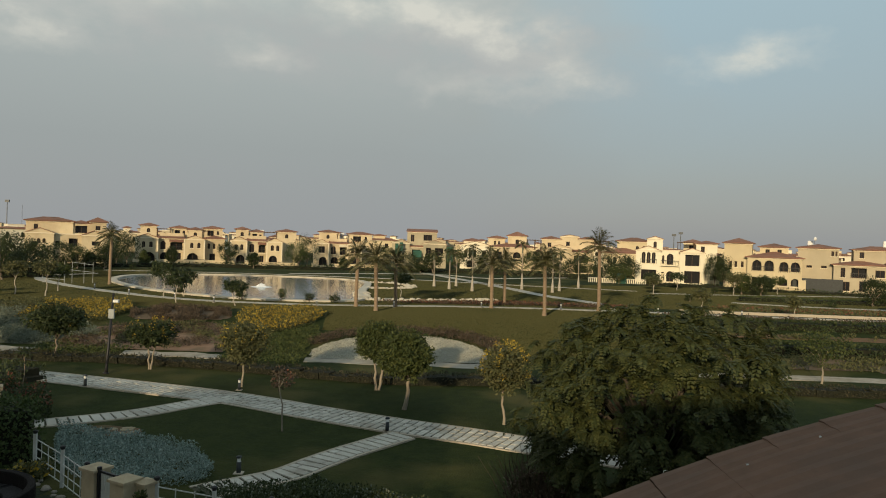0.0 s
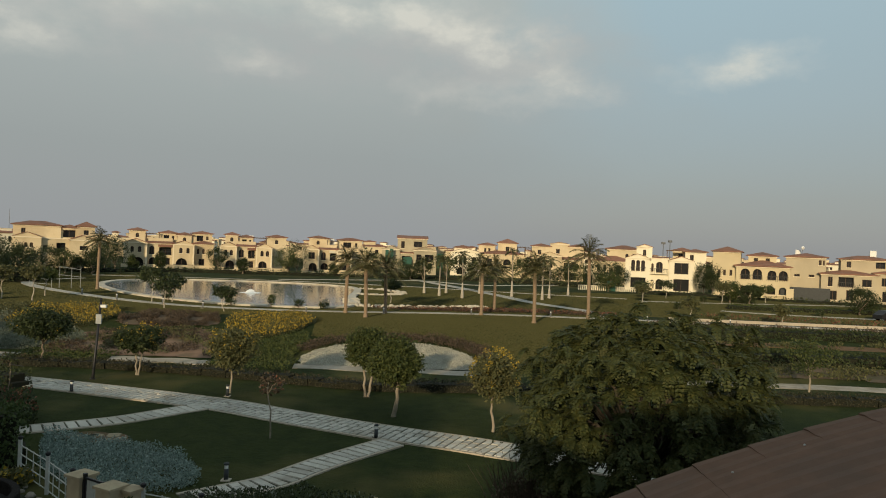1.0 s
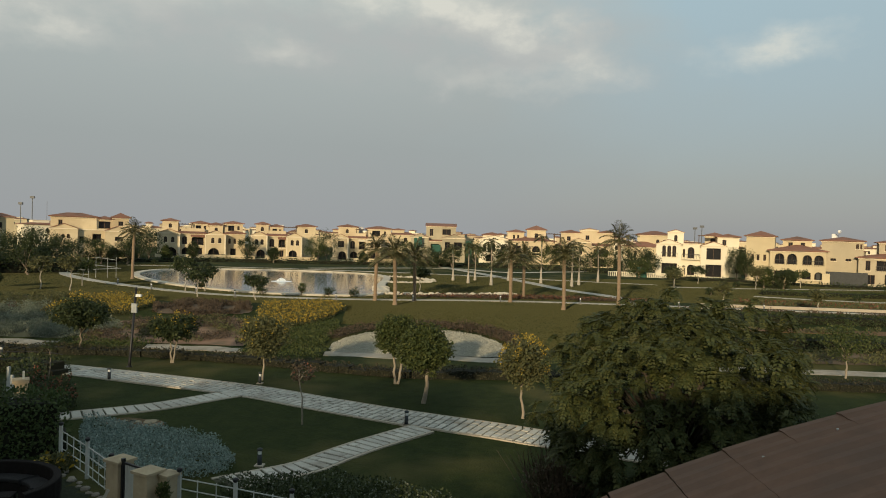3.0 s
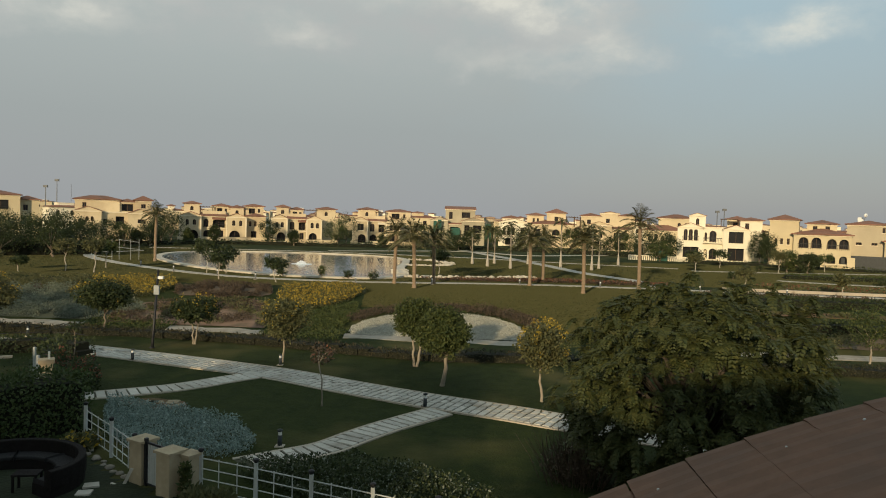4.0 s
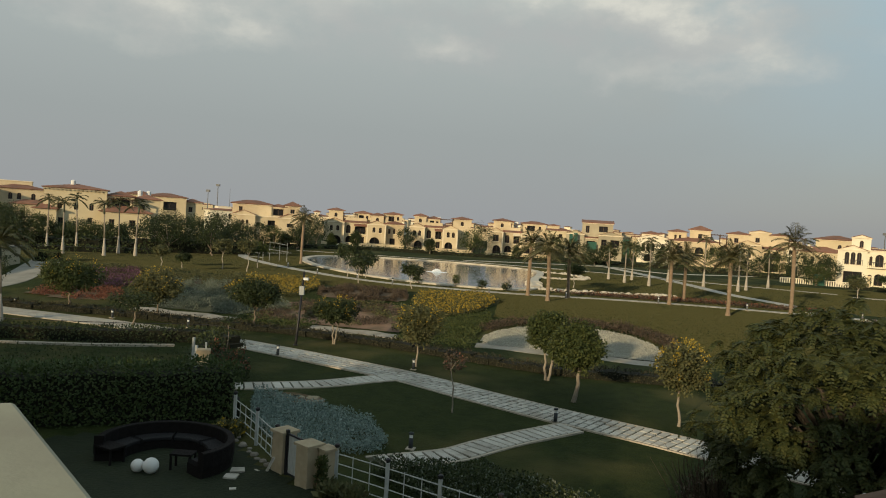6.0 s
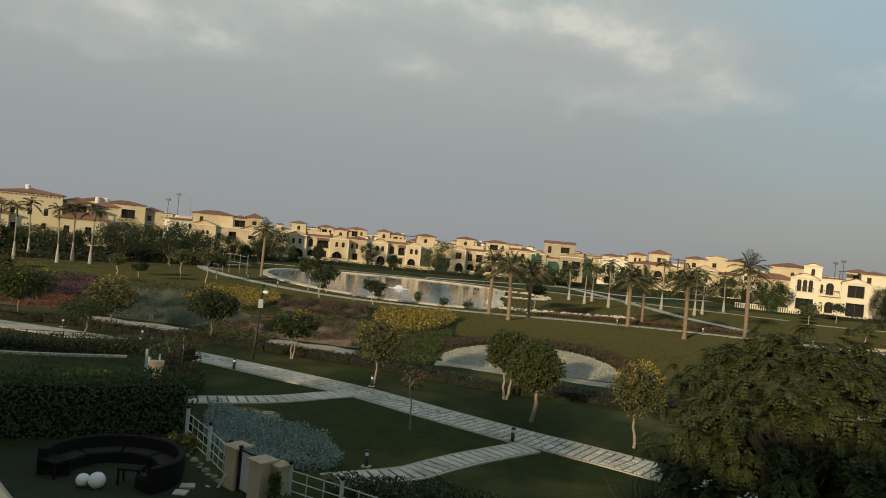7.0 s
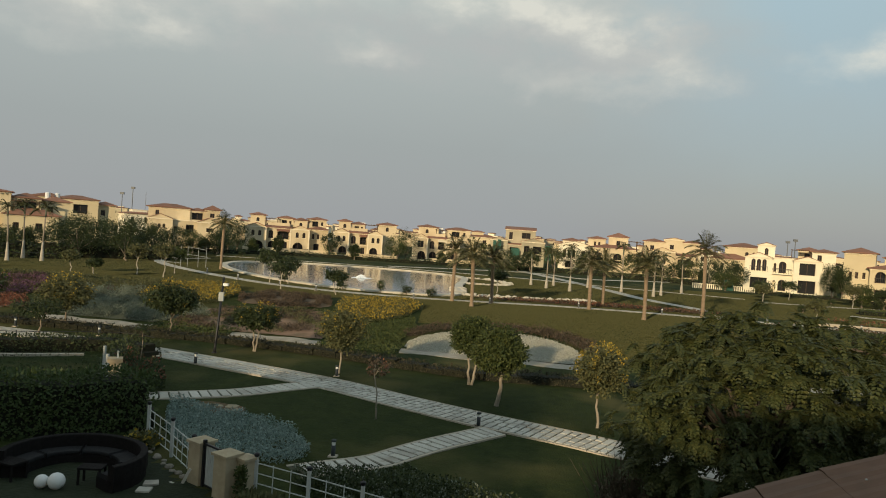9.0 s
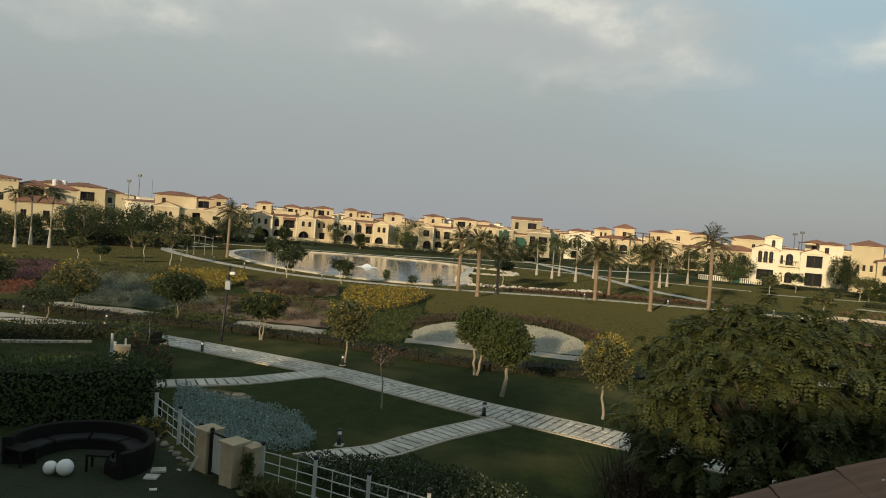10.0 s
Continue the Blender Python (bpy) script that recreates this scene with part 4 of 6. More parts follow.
# small distant houses along the skyline, ochre and white
rng = random.Random(5)
for i in range(112):
    ang = radians(-47 + 84 * (i + rng.uniform(-.45, .45)) / 111)
    dist = rng.uniform(250, 560)
    px, py = dist * math.sin(ang), dist * math.cos(ang)
    w = rng.uniform(7, 15)
    h = (7.0 + (dist - 250) * .0045 + rng.uniform(-1.2, 1.0)) * (1.0 if ang > radians(-27) else 1.12)
    m = (STUCCO_WHITE, STUCCO_PALE, STUCCO, STUCCO_BEIGE_SHADED)[rng.randrange(4)]
    villa("distant " + {STUCCO_WHITE: "white", STUCCO_PALE: "pale", STUCCO: "ochre", STUCCO_BEIGE_SHADED: "beige"}[m] + " house on the skyline with a tiled roof", (px, py, -math.degrees(ang) + rng.uniform(-15, 15)), [
        (0, w, 0, 9, h, "h" if rng.random() < .6 else "f", .7, [(w * .2, h - 2.6, w * .2 + 1, h - 1.1, "w"), (w * .6, h - 2.6, w * .6 + 1.2, h - 1.1, "w")]),
        (w * .3, w * rng.uniform(.5, .75), 3, 5, h + rng.uniform(.7, 1.9), "h" if rng.random() < .5 else "f", .5, [])], m, group="skyline houses")


# ---- plants ----
def rvec(r):
    while True:
        v = Vector((r.uniform(-1, 1), r.uniform(-1, 1), r.uniform(-1, 1)))
        if 0.05 < v.length < 1:
            return v.normalized()


def crown(r, centre, rad, clumps, per, size, spread=0.34, flat=0.8):
    """Leaves in clumps through an uneven rounded crown; returns the shape and the clump centres."""
    s = Shape()
    tips = []
    for _ in range(clumps):
        d = rvec(r)
        d.z = d.z * flat
        q = r.uniform(0.45, 1.0) ** 0.6 * r.uniform(0.82, 1.12)
        c = Vector(centre) + Vector((d.x * rad[0], d.y * rad[1], d.z * rad[2])) * q
        tips.append(c)
        cr = spread * (rad[0] + rad[2]) / 2 * r.uniform(0.7, 1.2)
        for _ in range(per):
            o = rvec(r)
            p = c + Vector((o.x, o.y, o.z * 0.75)) * cr * r.uniform(0.35, 1.0)
            ld = (o + rvec(r) * 0.8 + Vector((0, 0, -0.25))).normalized()
            s.leaf(p, ld, (o + Vector((0, 0, 0.7)) + rvec(r) * 0.5).normalized(), size * r.uniform(0.8, 1.5), size * r.uniform(0.55, 0.9))
    return s, tips


def trunk(r, base_r, height, lean=0.1, forks=1, tips=(), centre=(0, 0, 0)):
    s = Shape()
    for k in range(forks):
        off = Vector(((k - (forks - 1) / 2) * base_r * 2.2, 0, 0))
        top = Vector((off.x * 3 + r.uniform(-lean, lean), r.uniform(-lean, lean), height))
        line = [off + Vector((0, 0, -0.1)), off + Vector((0, 0, 0.08))]
        for i in range(1, 6):
            t = i / 5
            j = lean * .45 * math.sin(math.pi * t)
            line.append(off.lerp(top, t) + Vector((r.uniform(-j, j), r.uniform(-j, j), 0)))
        s.tube(line, [base_r * 1.5] + [base_r * (1.1 - .08 * i) for i in range(6)], 8)
        for c in tips[k::forks * 3][:9]:
            c = top.lerp(c, 0.75)
            m = top.lerp(c, 0.5) + Vector((0, 0, 0.1))
            s.tube([top - Vector((0, 0, .08)), m, c], [base_r * 0.5, base_r * 0.32, base_r * 0.12], 5)
    return s


def tree(name, label, x, y, height, trunk_h, rad, leaf_m, clumps=60, per=26, size=0.16, bark=BARK, forks=1, base_r=0.07, lean=0.12, flowers=0, flower_m=None, seed=1, group="", flat=.85, spread=0.34):
    r = random.Random(seed * 77 + int(x * 10))
    ob = thing(name, pose(x, y, zg(x, y)), label, "tree" if "bush" not in name and "shrub" not in name else "shrub", group)
    cz = trunk_h + (height - trunk_h) * 0.5
    cr, tips = crown(r, (0, 0, cz), (rad, rad, (height - trunk_h) * 0.5), clumps, per, size, spread, flat)
    part("trunk", trunk(r, base_r, trunk_h + 0.15, lean, forks, tips), bark, ob, smooth=True)
    part("crown", cr, leaf_m, ob)
    if flowers:
        fs = Shape()
        for _ in range(flowers):
            d = rvec(r)
            if d.z < -0.2:
                d.z = -d.z
            p = Vector((d.x * rad * 1.05, d.y * rad * 1.05, cz + d.z * (height - trunk_h) * 0.53)) * 1.0
            for _ in range(7):
                o = rvec(r)
                fs.leaf(p + o * size * 0.5, o, (Vector((0, 0, 1)) + o).normalized(), size * 0.7, size * 0.5)
        tagged(part("blossom", fs, flower_m, ob), kind="stuff")
    return ob


def frond(s, base, azim, rise, length, droop, leaflets, width, r):
    """A feather palm leaf: an arching rib with leaflets on both sides."""
    d = Vector((math.cos(azim), math.sin(azim), 0))
    side = Vector((-d.y, d.x, 0))
    pts = []
    n = 9
    for i in range(n + 1):
        t = i / n
        pts.append(base + d * length * (t * math.cos(rise) + 0.0) * (1 - 0.18 * t * droop) + Vector((0, 0, length * (t * math.sin(rise) - droop * t * t * 0.75))))
    s.tube(pts, [0.035 * (1 - 0.8 * i / n) for i in range(n + 1)], 3)
    for k in range(leaflets):
        t = 0.12 + 0.86 * k / leaflets
        f = t * n
        i = min(int(f), n - 1)
        p = pts[i].lerp(pts[i + 1], f - i)
        tan = (pts[i + 1] - pts[i]).normalized()
        ll = length * 0.26 * math.sin(math.pi * (0.12 + 0.83 * t)) * r.uniform(.85, 1.1)
        for sg in (-1, 1):
            ld = (side * sg + tan * 0.7 + Vector((0, 0, -0.25 + r.uniform(-.2, .15)))).normalized()
            s.leaf(p, ld, Vector((0, 0, 1)), ll, width)


def date_palm(label, x, y, height, seed, size=3.0, n=32):
    r = random.Random(seed)
    ob = thing("date_palm", pose(x, y, zg(x, y), 0, 0, r.uniform(0, 360)), label, "palm tree", "date palms by the lake")
    s = Shape()
    lean = r.uniform(-.2, .2)
    prof = []
    k = int(height / 0.16)
    pts = [(lean * (i / k) ** 2, 0, -0.1 + height * i / k) for i in range(k + 1)]
    s.tube(pts, [(0.20 if i % 2 else 0.172) * (1.25 if i < 3 else 1.0) for i in range(k + 1)], 10)
    part("trunk", s, PALM_BARK, ob)
    c = Shape()
    top = Vector((lean, 0, height))
    for i in range(n):
        t = i / n
        frond(c, top + Vector((0, 0, .05 + .25 * (1 - t))), i * 2.4, radians(80 - 88 * t + r.uniform(-8, 8)), size * r.uniform(.85, 1.1), 0.35 + 0.40 * math.sin(math.pi * (.15 + .7 * (1 - t))), 30, 0.065, r)
    part("fronds", c, L_PALM, ob)
    return ob


def royal_palm(label, x, y, height, seed, group, n=9, size=1.7, dense=1):
    r = random.Random(seed)
    ob = thing("royal_palm", pose(x, y, zg(x, y), 0, 0, r.uniform(0, 360)), label, "palm tree", group)
    h = height
    lean = r.uniform(-.2, .2)
    s = Shape().tube([(0, 0, -.1), (0, 0, .1), (0, 0, .8), (lean * .05, 0, h * .26), (lean * .1, 0, h * .34)], [.24, .26, .21, .13, .10], 10)
    part("trunk_foot", s, BARK_PALE, ob, "whitewashed swollen trunk foot", smooth=True)
    s = Shape().tube([(lean * .1, 0, h * .34 + .002), (lean * .4, 0, h * .55), (lean, 0, h * .8)], [.098, .095, .085], 10)
    part("trunk", s, BARK_MID, ob, smooth=True)
    part("crownshaft", Shape().tube([(lean, 0, h * .8 - .02), (lean * 1.2, 0, h * .9), (lean * 1.25, 0, h)], [.12, .11, .05], 8), L_SAGE, ob, "smooth green crownshaft", smooth=True)
    c = Shape()
    for i in range(n):
        frond(c, Vector((lean * 1.25, 0, h * .97)), i * 2.4, radians(70 - 75 * i / n + r.uniform(-10, 10)), size * r.uniform(.8, 1.1), .8, 24, .10, r)
    part("fronds", c, L_OLIVE, ob)
    return ob


def planting(name, label, poly, count, size, leaf_m, height=0.3, category="planting", seed=3, bumps=0.5, flower_m=None, share=0.0, gaps=-1.0, soil=None):
    """Low bedding plants over an area of the ground, with their stems in the soil."""
    r = random.Random(seed)
    xs, ys = [p[0] for p in poly], [p[1] for p in poly]
    s, fl = Shape(), Shape()
    done = 0
    while done < count:
        x, y = r.uniform(min(xs), max(xs)), r.uniform(min(ys), max(ys))
        if not inside(poly, x, y) or noise.noise((x * .55, y * .55, seed + 3)) < gaps:
            continue
        done += 1
        h = height * (0.55 + bumps * (0.5 + noise.noise((x * 0.9, y * 0.9, seed))))
        z = zg(x, y)
        o = rvec(r)
        up = Vector((o.x, o.y, 0.2 + abs(o.z) * .8)).normalized()
        p = Vector((x, y, z + max(0, h * r.uniform(0.0, 1.0))))
        tgt = fl if flower_m and r.random() < share and p.z > z + h * .45 else s
        tgt.leaf(p, up, (rvec(r) + Vector((0, -.3, .6))).normalized(), size * r.uniform(.7, 1.4), size * r.uniform(.45, .8))
    ob = tagged(part(name, s, leaf_m), label, category, kind="stuff")
    if soil:
        part("soil", patch(poly, .05), soil, ob)
    if flower_m:
        tagged(part("blossom", fl, flower_m, ob), kind="stuff")
    return ob


def hedge(name, label, line, width, height, leaf_m, density=60, size=0.12, seed=2, step=0.6, wob=0.12, jit=.09):
    """A clipped hedge along a line: leaves over a solid core coloured near-black as inner shade."""
    r = random.Random(seed)
    pts = smooth_line(line, step)
    ob = thing(name, pose(0, 0, 0), label, "hedge", kind="stuff")
    core, cl = Shape(), Shape()
    for i in range(len(pts) - 1):
        a, b = pts[i], pts[i + 1]
        d = (b - a)
        ln = d.length
        d = d / ln
        nrm = Vector((-d.y, d.x))
        h = height * (1 + wob * noise.noise((a.x * .7, a.y * .7, seed)))
        w = width * (1 + wob * noise.noise((a.x * .7, a.y * .7, seed + 9)))
        za = zg(a.x, a.y)
        ca, cb = a - d * .05, b + d * .05
        q = [ca + nrm * w * .4, ca - nrm * w * .4, cb - nrm * w * .4, cb + nrm * w * .4]
        end = .35 if i in (0, len(pts) - 2) else .88
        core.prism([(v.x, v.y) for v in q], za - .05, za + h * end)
        for _ in range(int(density * ln * (width + 2 * height))):
            t = r.random()
            u = r.uniform(0, width + 2 * height)
            if u < height:
                off, z, nn = -w / 2, u / height * h, Vector((-nrm.x, -nrm.y, .15))
            elif u < height + width:
                off, z, nn = (u - height) / width * w - w / 2, h, Vector((0, 0, 1))
            else:
                off, z, nn = w / 2, (u - height - width) / height * h, Vector((nrm.x, nrm.y, .15))
            p2 = a + d * ln * t + nrm * off
            o = rvec(r)
            cl.leaf(Vector((p2.x, p2.y, za + z)) + o * jit, (nn * .6 + o).normalized(), (nn + o * .6 + Vector((0, 0, .3))).normalized(), size * r.uniform(.7, 1.4), size * r.uniform(.5, .8))
    # solid core, its dark colour standing in for shade behind the leaves
    tagged(part("stems", core, HEDGE_SHADE, ob), kind="stuff")
    tagged(part("leaves", cl, leaf_m, ob), kind="stuff")
    return ob


# the spreading tree by the house, with drooping feathery leaves
def feathery_tree(x, y):
    r = random.Random(21)
    ob = thing("feathery_tree", pose(x, y, 0), "broad dark green tree with drooping feathery leaves beside the tiled roof", "tree")
    tips = []
    fr, tw = Shape(), Shape()
    cen = Vector((0, 0, 3.5))
    for _ in range(1350):
        d = rvec(r)
        if d.z < -0.8:
            d.z = -d.z * .5
            d.normalize()
        if d.z > .25 and r.random() < .18:
            d.z = -d.z * .7
            d.normalize()
        lump = 1 + 0.16 * noise.noise(d * 1.9) + 0.22 * noise.noise(d * 5.2 + Vector((3, 1, 2)))
        rise = d.z ** .75 if d.z > 0 else d.z
        q = (r.uniform(.84, 1.0) if r.random() < .7 else r.uniform(.5, .84)) * lump
        c = cen + Vector((d.x * 4.1, d.y * 3.95, rise * (3.45 if d.z > 0 else 3.1))) * q
        tips.append(c)
        out = Vector((d.x, d.y, max(0, d.z) * .25))
        turn0 = math.atan2(d.y, d.x)
        scale = r.uniform(.65, 1.25)
        for i in range(8):
            # long feather leaves fan outwards from the twig's end and hang at their tips
            az = turn0 + r.gauss(0, 1.5)
            fd = (Vector((math.cos(az), math.sin(az), r.uniform(-.3, .75))) + out * .3).normalized()
            ln = r.uniform(.42, .74) * scale
            drop = r.uniform(.2, .8)
            side = fd.cross(Vector((0, 0, 1)))
            side = side.normalized() if side.length > .05 else Vector((1, 0, 0))
            side = (side + rvec(r) * .2).normalized()
            base = c - fd * ln * .3
            for k in range(8):
                t0 = (k + 1) / 8
                q0 = base + fd * ln * t0 * (1 - .15 * t0) + Vector((0, 0, -ln * drop * t0 * t0))
                tan = (fd + Vector((0, 0, -2 * drop * t0))).normalized()
                up = side.cross(tan)
                up = up if up.z > 0 else -up
                ll = ln * .25 * (1.05 - .75 * abs(t0 - .4))
                for sg in (-1, 1):
                    fr.leaf(q0, (side * sg + tan * .75 + Vector((0, 0, -.22)) + rvec(r) * .12).normalized(), (up + rvec(r) * .25).normalized(), ll, ln * .115)
    top = Vector((0.1, 0, 1.7))
    tw.tube([(0, 0, -.2), (0, 0, .2), (.06, .05, 1.0), top], [.30, .22, .18, .17], 10)
    for c in tips[::14]:
        m = top.lerp(c, .5) + Vector((0, 0, .35))
        tw.tube([top - Vector((0, 0, .1)), m, top.lerp(c, .6)], [.10, .055, .015], 5)
    part("trunk", tw, BARK_DARK, ob, smooth=True)
    part("crown", fr, L_BIG, ob)
    return ob


feathery_tree(7.05, 22.9)

# clipped round trees and young trees on the near lawn
clip = "round clipped tree with a pale trunk on the lawn"
tree("clipped_tree", clip + ", twin-stemmed", -3.45, 41.0, 4.1, 1.55, 1.22, L_MID, 240, 70, .12, BARK_MID, 2, .075, .12, seed=1, group="clipped lawn trees", spread=.23)
tree("clipped_tree", clip, -1.65, 36.4, 4.15, 1.5, 1.28, L_MID, 260, 70, .12, BARK_MID, 1, .11, .18, seed=2, group="clipped lawn trees", spread=.23)
tree("flowering_tree", "small yellow-flowering tree on the lawn", 3.2, 34.0, 3.9, 1.5, 1.15, L_OLIVE, 110, 44, .14, BARK_MID, 1, .065, .25, 75, L_YELLOW, 3, "yellow-flowering trees")
tree("flowering_tree", "small yellow-flowering tree beside the path", -11.1, 40.6, 3.8, 1.3, 1.3, L_OLIVE, 110, 44, .14, BARK_MID, 1, .06, .15, 55, L_YELLOW, 4, "yellow-flowering trees")
tree("flowering_tree", "dark yellow-flowering tree with twin stems", -18.1, 45.0, 3.3, 1.3, 1.45, L_DARK, 110, 46, .15, BARK_MID, 2, .055, .12, 40, L_YELLOW, 5, "yellow-flowering trees", .6)
tree("flowering_tree", "dark rounded tree by the stream", -26.0, 48.6, 4.0, 1.2, 1.8, L_DARK, 130, 46, .16, BARK, 1, .07, .2, 10, L_YELLOW, 6, "yellow-flowering trees", .7)
tree("flowering_tree", "yellow-flowering tree by the stream", -33.6, 47.8, 3.9, 1.1, 1.75, L_OLIVE, 130, 46, .16, BARK, 1, .07, .2, 60, L_YELLOW, 7, "yellow-flowering trees", .75)
tree("flowering_tree", "wide green tree by the stream", -42.6, 49.0, 4.2, 1.1, 2.4, L_MID, 170, 46, .17, BARK, 1, .08, .2, 40, L_YELLOW, 8, "yellow-flowering trees", .7)
tree("young_tree", "small dark tree beside the path", -32.2, 43.1, 2.9, 1.0, 1.4, L_DARK, 50, 30, .14, BARK, 1, .06, .15, 0, None, 9, flat=.6)
tree("young_tree", "thin leaning sapling with a sparse top", -6.8, 31.6, 2.9, 1.9, .62, L_MAUVE, 16, 16, .13, BARK_MID, 1, .035, .3, 6, L_RED, 10)
tree("young_tree", "thin sapling beside the path", -21.8, 37.6, 2.3, 1.3, .4, L_DARK, 10, 12, .12, BARK, 1, .03, .1, 0, None, 11)
tree("young_tree", "young hazy green tree beside the stream bed", 26.0, 48.6, 4.0, 1.1, 1.6, L_MID, 60, 26, .15, BARK_MID, 1, .07, .1, 0, None, 12)
tree("young_tree", "slender tree with a low crown beside the ramp", -50.5, 49.5, 4.3, 1.6, 1.3, L_DARK, 40, 24, .15, BARK_MID, 1, .06, .15, 0, None, 13)
for k, (x, y, h, rd, m) in enumerate([(-44.3, 83, 3.6, 1.2, L_MID), (-42.1, 76.4, 4.4, 1.2, L_OLIVE), (-45.8, 77.2, 4.0, 1.1, L_OLIVE), (-31, 80.2, 4.3, 1.7, L_DARK), (-29.2, 81.5, 3.6, 1.4, L_DARK), (-27.2, 73.7, 3.4, 1.5, L_DARK),
                                      (-20.8, 72.6, 2.8, 1.2, L_DARK), (-52.3, 74.6, 2.7, .9, L_OLIVE), (-47.8, 72.2, 2.0, .7, L_DARK), (-5.2, 92.5, 3.4, 1.3, L_DARK), (36.0, 122, 3.6, 1.7, L_DARK), (42.0, 128, 3.8, 1.5, L_DARK),
                                      (59, 126, 3.6, 1.3, L_MID), (48, 118, 4.2, 1.3, L_OLIVE), (72, 110, 4.4, 1.6, L_OLIVE), (33, 112, 3.4, 1.2, L_OLIVE), (29, 80, 3.2, 1.0, L_OLIVE), (38.5, 78.2, 2.8, .9, L_OLIVE), (86, 120, 3.9, 1.8, L_MID)]):
    tree("park_tree", "small spreading tree with a pale stem on the far lawn", x, y, h, h * .42, rd, m, 40, 26, .22, BARK_PALE, 1, .06, .25, 0, None, 20 + k, "park trees", .6)
for k, (x, y) in enumerate([(-22, 79.3), (-14.6, 79.6), (-11.8, 79.4), (-17.6, 79.4), (-30.5, 83.9), (-59, 137), (-52, 138), (44.0, 121), (46.4, 122), (35, 101), (53, 97)]):
    tree("lake_shrub", "small dark rounded shrub on the lake bank", x, y, 1.1 if k != 3 else 1.7, .12, .62 if k != 3 else .35, L_DARK if k != 3 else L_MID, 26, 22, .13, BARK, 1, .05, .05, 0, None, 60 + k, "lakeside shrubs")

date = "date palm with a rough trunk and arching grey-green fronds"
for k, (x, y, h) in enumerate([(-9.0, 76.1, 5.3), (-6.5, 72.0, 5.0), (-4.9, 77.6, 4.7), (5.6, 79.4, 4.8), (7.5, 84.9, 4.6), (10.5, 72.6, 5.2), (17.6, 80.0, 7.0), (-44.6, 96.5, 6.4)]):
    date_palm(("tallest date palm with a rough trunk and arching fronds" if k == 6 else date), x, y, h, 30 + k, 2.9 if k != 6 else 3.3)
for k, (x, y, h) in enumerate([(-75.8, 82.5, 7.2), (-70.8, 79.8, 6.9), (-75.0, 87.1, 7.6), (-66.4, 82.2, 7.0), (-68.6, 87.8, 7.4), (-64.3, 85.8, 7.3)]):
    royal_palm("slender royal palm with a whitewashed foot on the lawn", x, y, h, 50 + k, "royal palms", 12, 2.4)
for k, (x, y, h) in enumerate([(4.6, 107.2, 6.6), (12.9, 115.4, 7.4), (17.0, 110.0, 6.4), (18.8, 114.5, 6.2), (1.2, 110.7, 5.6), (2.4, 118.5, 5.4), (-1.2, 116, 5.4), (8.0, 120, 6.2), (24, 126, 6.0)]):
    royal_palm("slender royal palm with a swollen white trunk across the lawn", x, y, h, 70 + k, "royal palms", 11, 2.2)
for k, (x, y, h) in enumerate([(-41.2, 39.6, 5.2), (-40.6, 40.3, 5.6)]):
    royal_palm("leaning palm with a pale trunk beside the path", x, y, h, 90 + k, "royal palms", 17, 3.3)

CHALKSOIL = mat("chalky_soil", (0.22, 0.22, 0.18), (0.30, 0.29, 0.24), 1.2, .95, .8, 8.0, (0.24, 0.24, 0.19), .5)
DRYSOIL = mat("dry_planted_soil", (0.085, 0.062, 0.038), (0.13, 0.092, 0.058), .7, .95, .8, 6.0, (0.06, 0.06, 0.03), .6)
REDSOIL = mat("reddish_dry_soil", (0.17, 0.105, 0.068), (0.24, 0.155, 0.105), .5, .95, .8, 6.0, (0.075, 0.066, 0.036), .8)
SAGESOIL = mat("sage_covered_soil", (0.042, 0.050, 0.030), (0.068, 0.076, 0.050), .9, .95, .9, 5.0, (0.055, 0.06, 0.035), .5)
L_CHALK = leaf_mat("chalky_silver_leaf", (0.34, 0.33, 0.27), (0.46, 0.44, 0.36), (0.60, 0.57, 0.47))
# beds on the bank
planting("silver_bed", "silver-leaved groundcover in a curving bed", [(-16.2, 30.7), (-14.5, 30.2), (-12.1, 29.5), (-9.4, 28.1), (-8.0, 26), (-7.9, 24.9), (-9, 23.9), (-10.6, 23.6), (-12.3, 24.6), (-14.2, 26.6)], 17000, .085, L_SILVER, .5)
planting("pale_mound", "dome-shaped bed of pale silver groundcover", [(-9.2, 51.9), (-9.6, 54.2), (-9.0, 56.4), (-7.6, 58.2), (-5.4, 59.4), (-3.0, 59.8), (-.4, 59.6), (1.6, 58.6), (3.0, 56.8), (3.6, 54.4), (3.5, 51.9)], 28000, .08, L_CHALK, .12, soil=CHALKSOIL)
yel = "dense bed of yellow flowers on the bank"
planting("yellow_bed", yel, [(-36.4, 61.5), (-37.2, 68.5), (-34, 70.6), (-31, 70.8), (-28.4, 66.5), (-29, 61.8), (-33, 61.0)], 15300, 0.14, L_OLIVE, .7, flower_m=L_YELLOW, share=.47)
planting("yellow_bed", yel, [(-18.2, 68.6), (-12.6, 70.4), (-10.6, 67), (-11.2, 63), (-12.9, 60.3), (-15.6, 59.0), (-18.2, 63.8)], 13600, 0.14, L_OLIVE, .7, seed=4, flower_m=L_YELLOW, share=.45)
planting("purple_bed", "bed of purple flowers on the bank", [(-55, 66), (-50, 67.4), (-45, 62), (-46.6, 58.6), (-50, 59)], 10200, 0.14, L_MAUVE, .6, seed=5, flower_m=L_PURPLE, share=.5, gaps=-.12, soil=DRYSOIL)
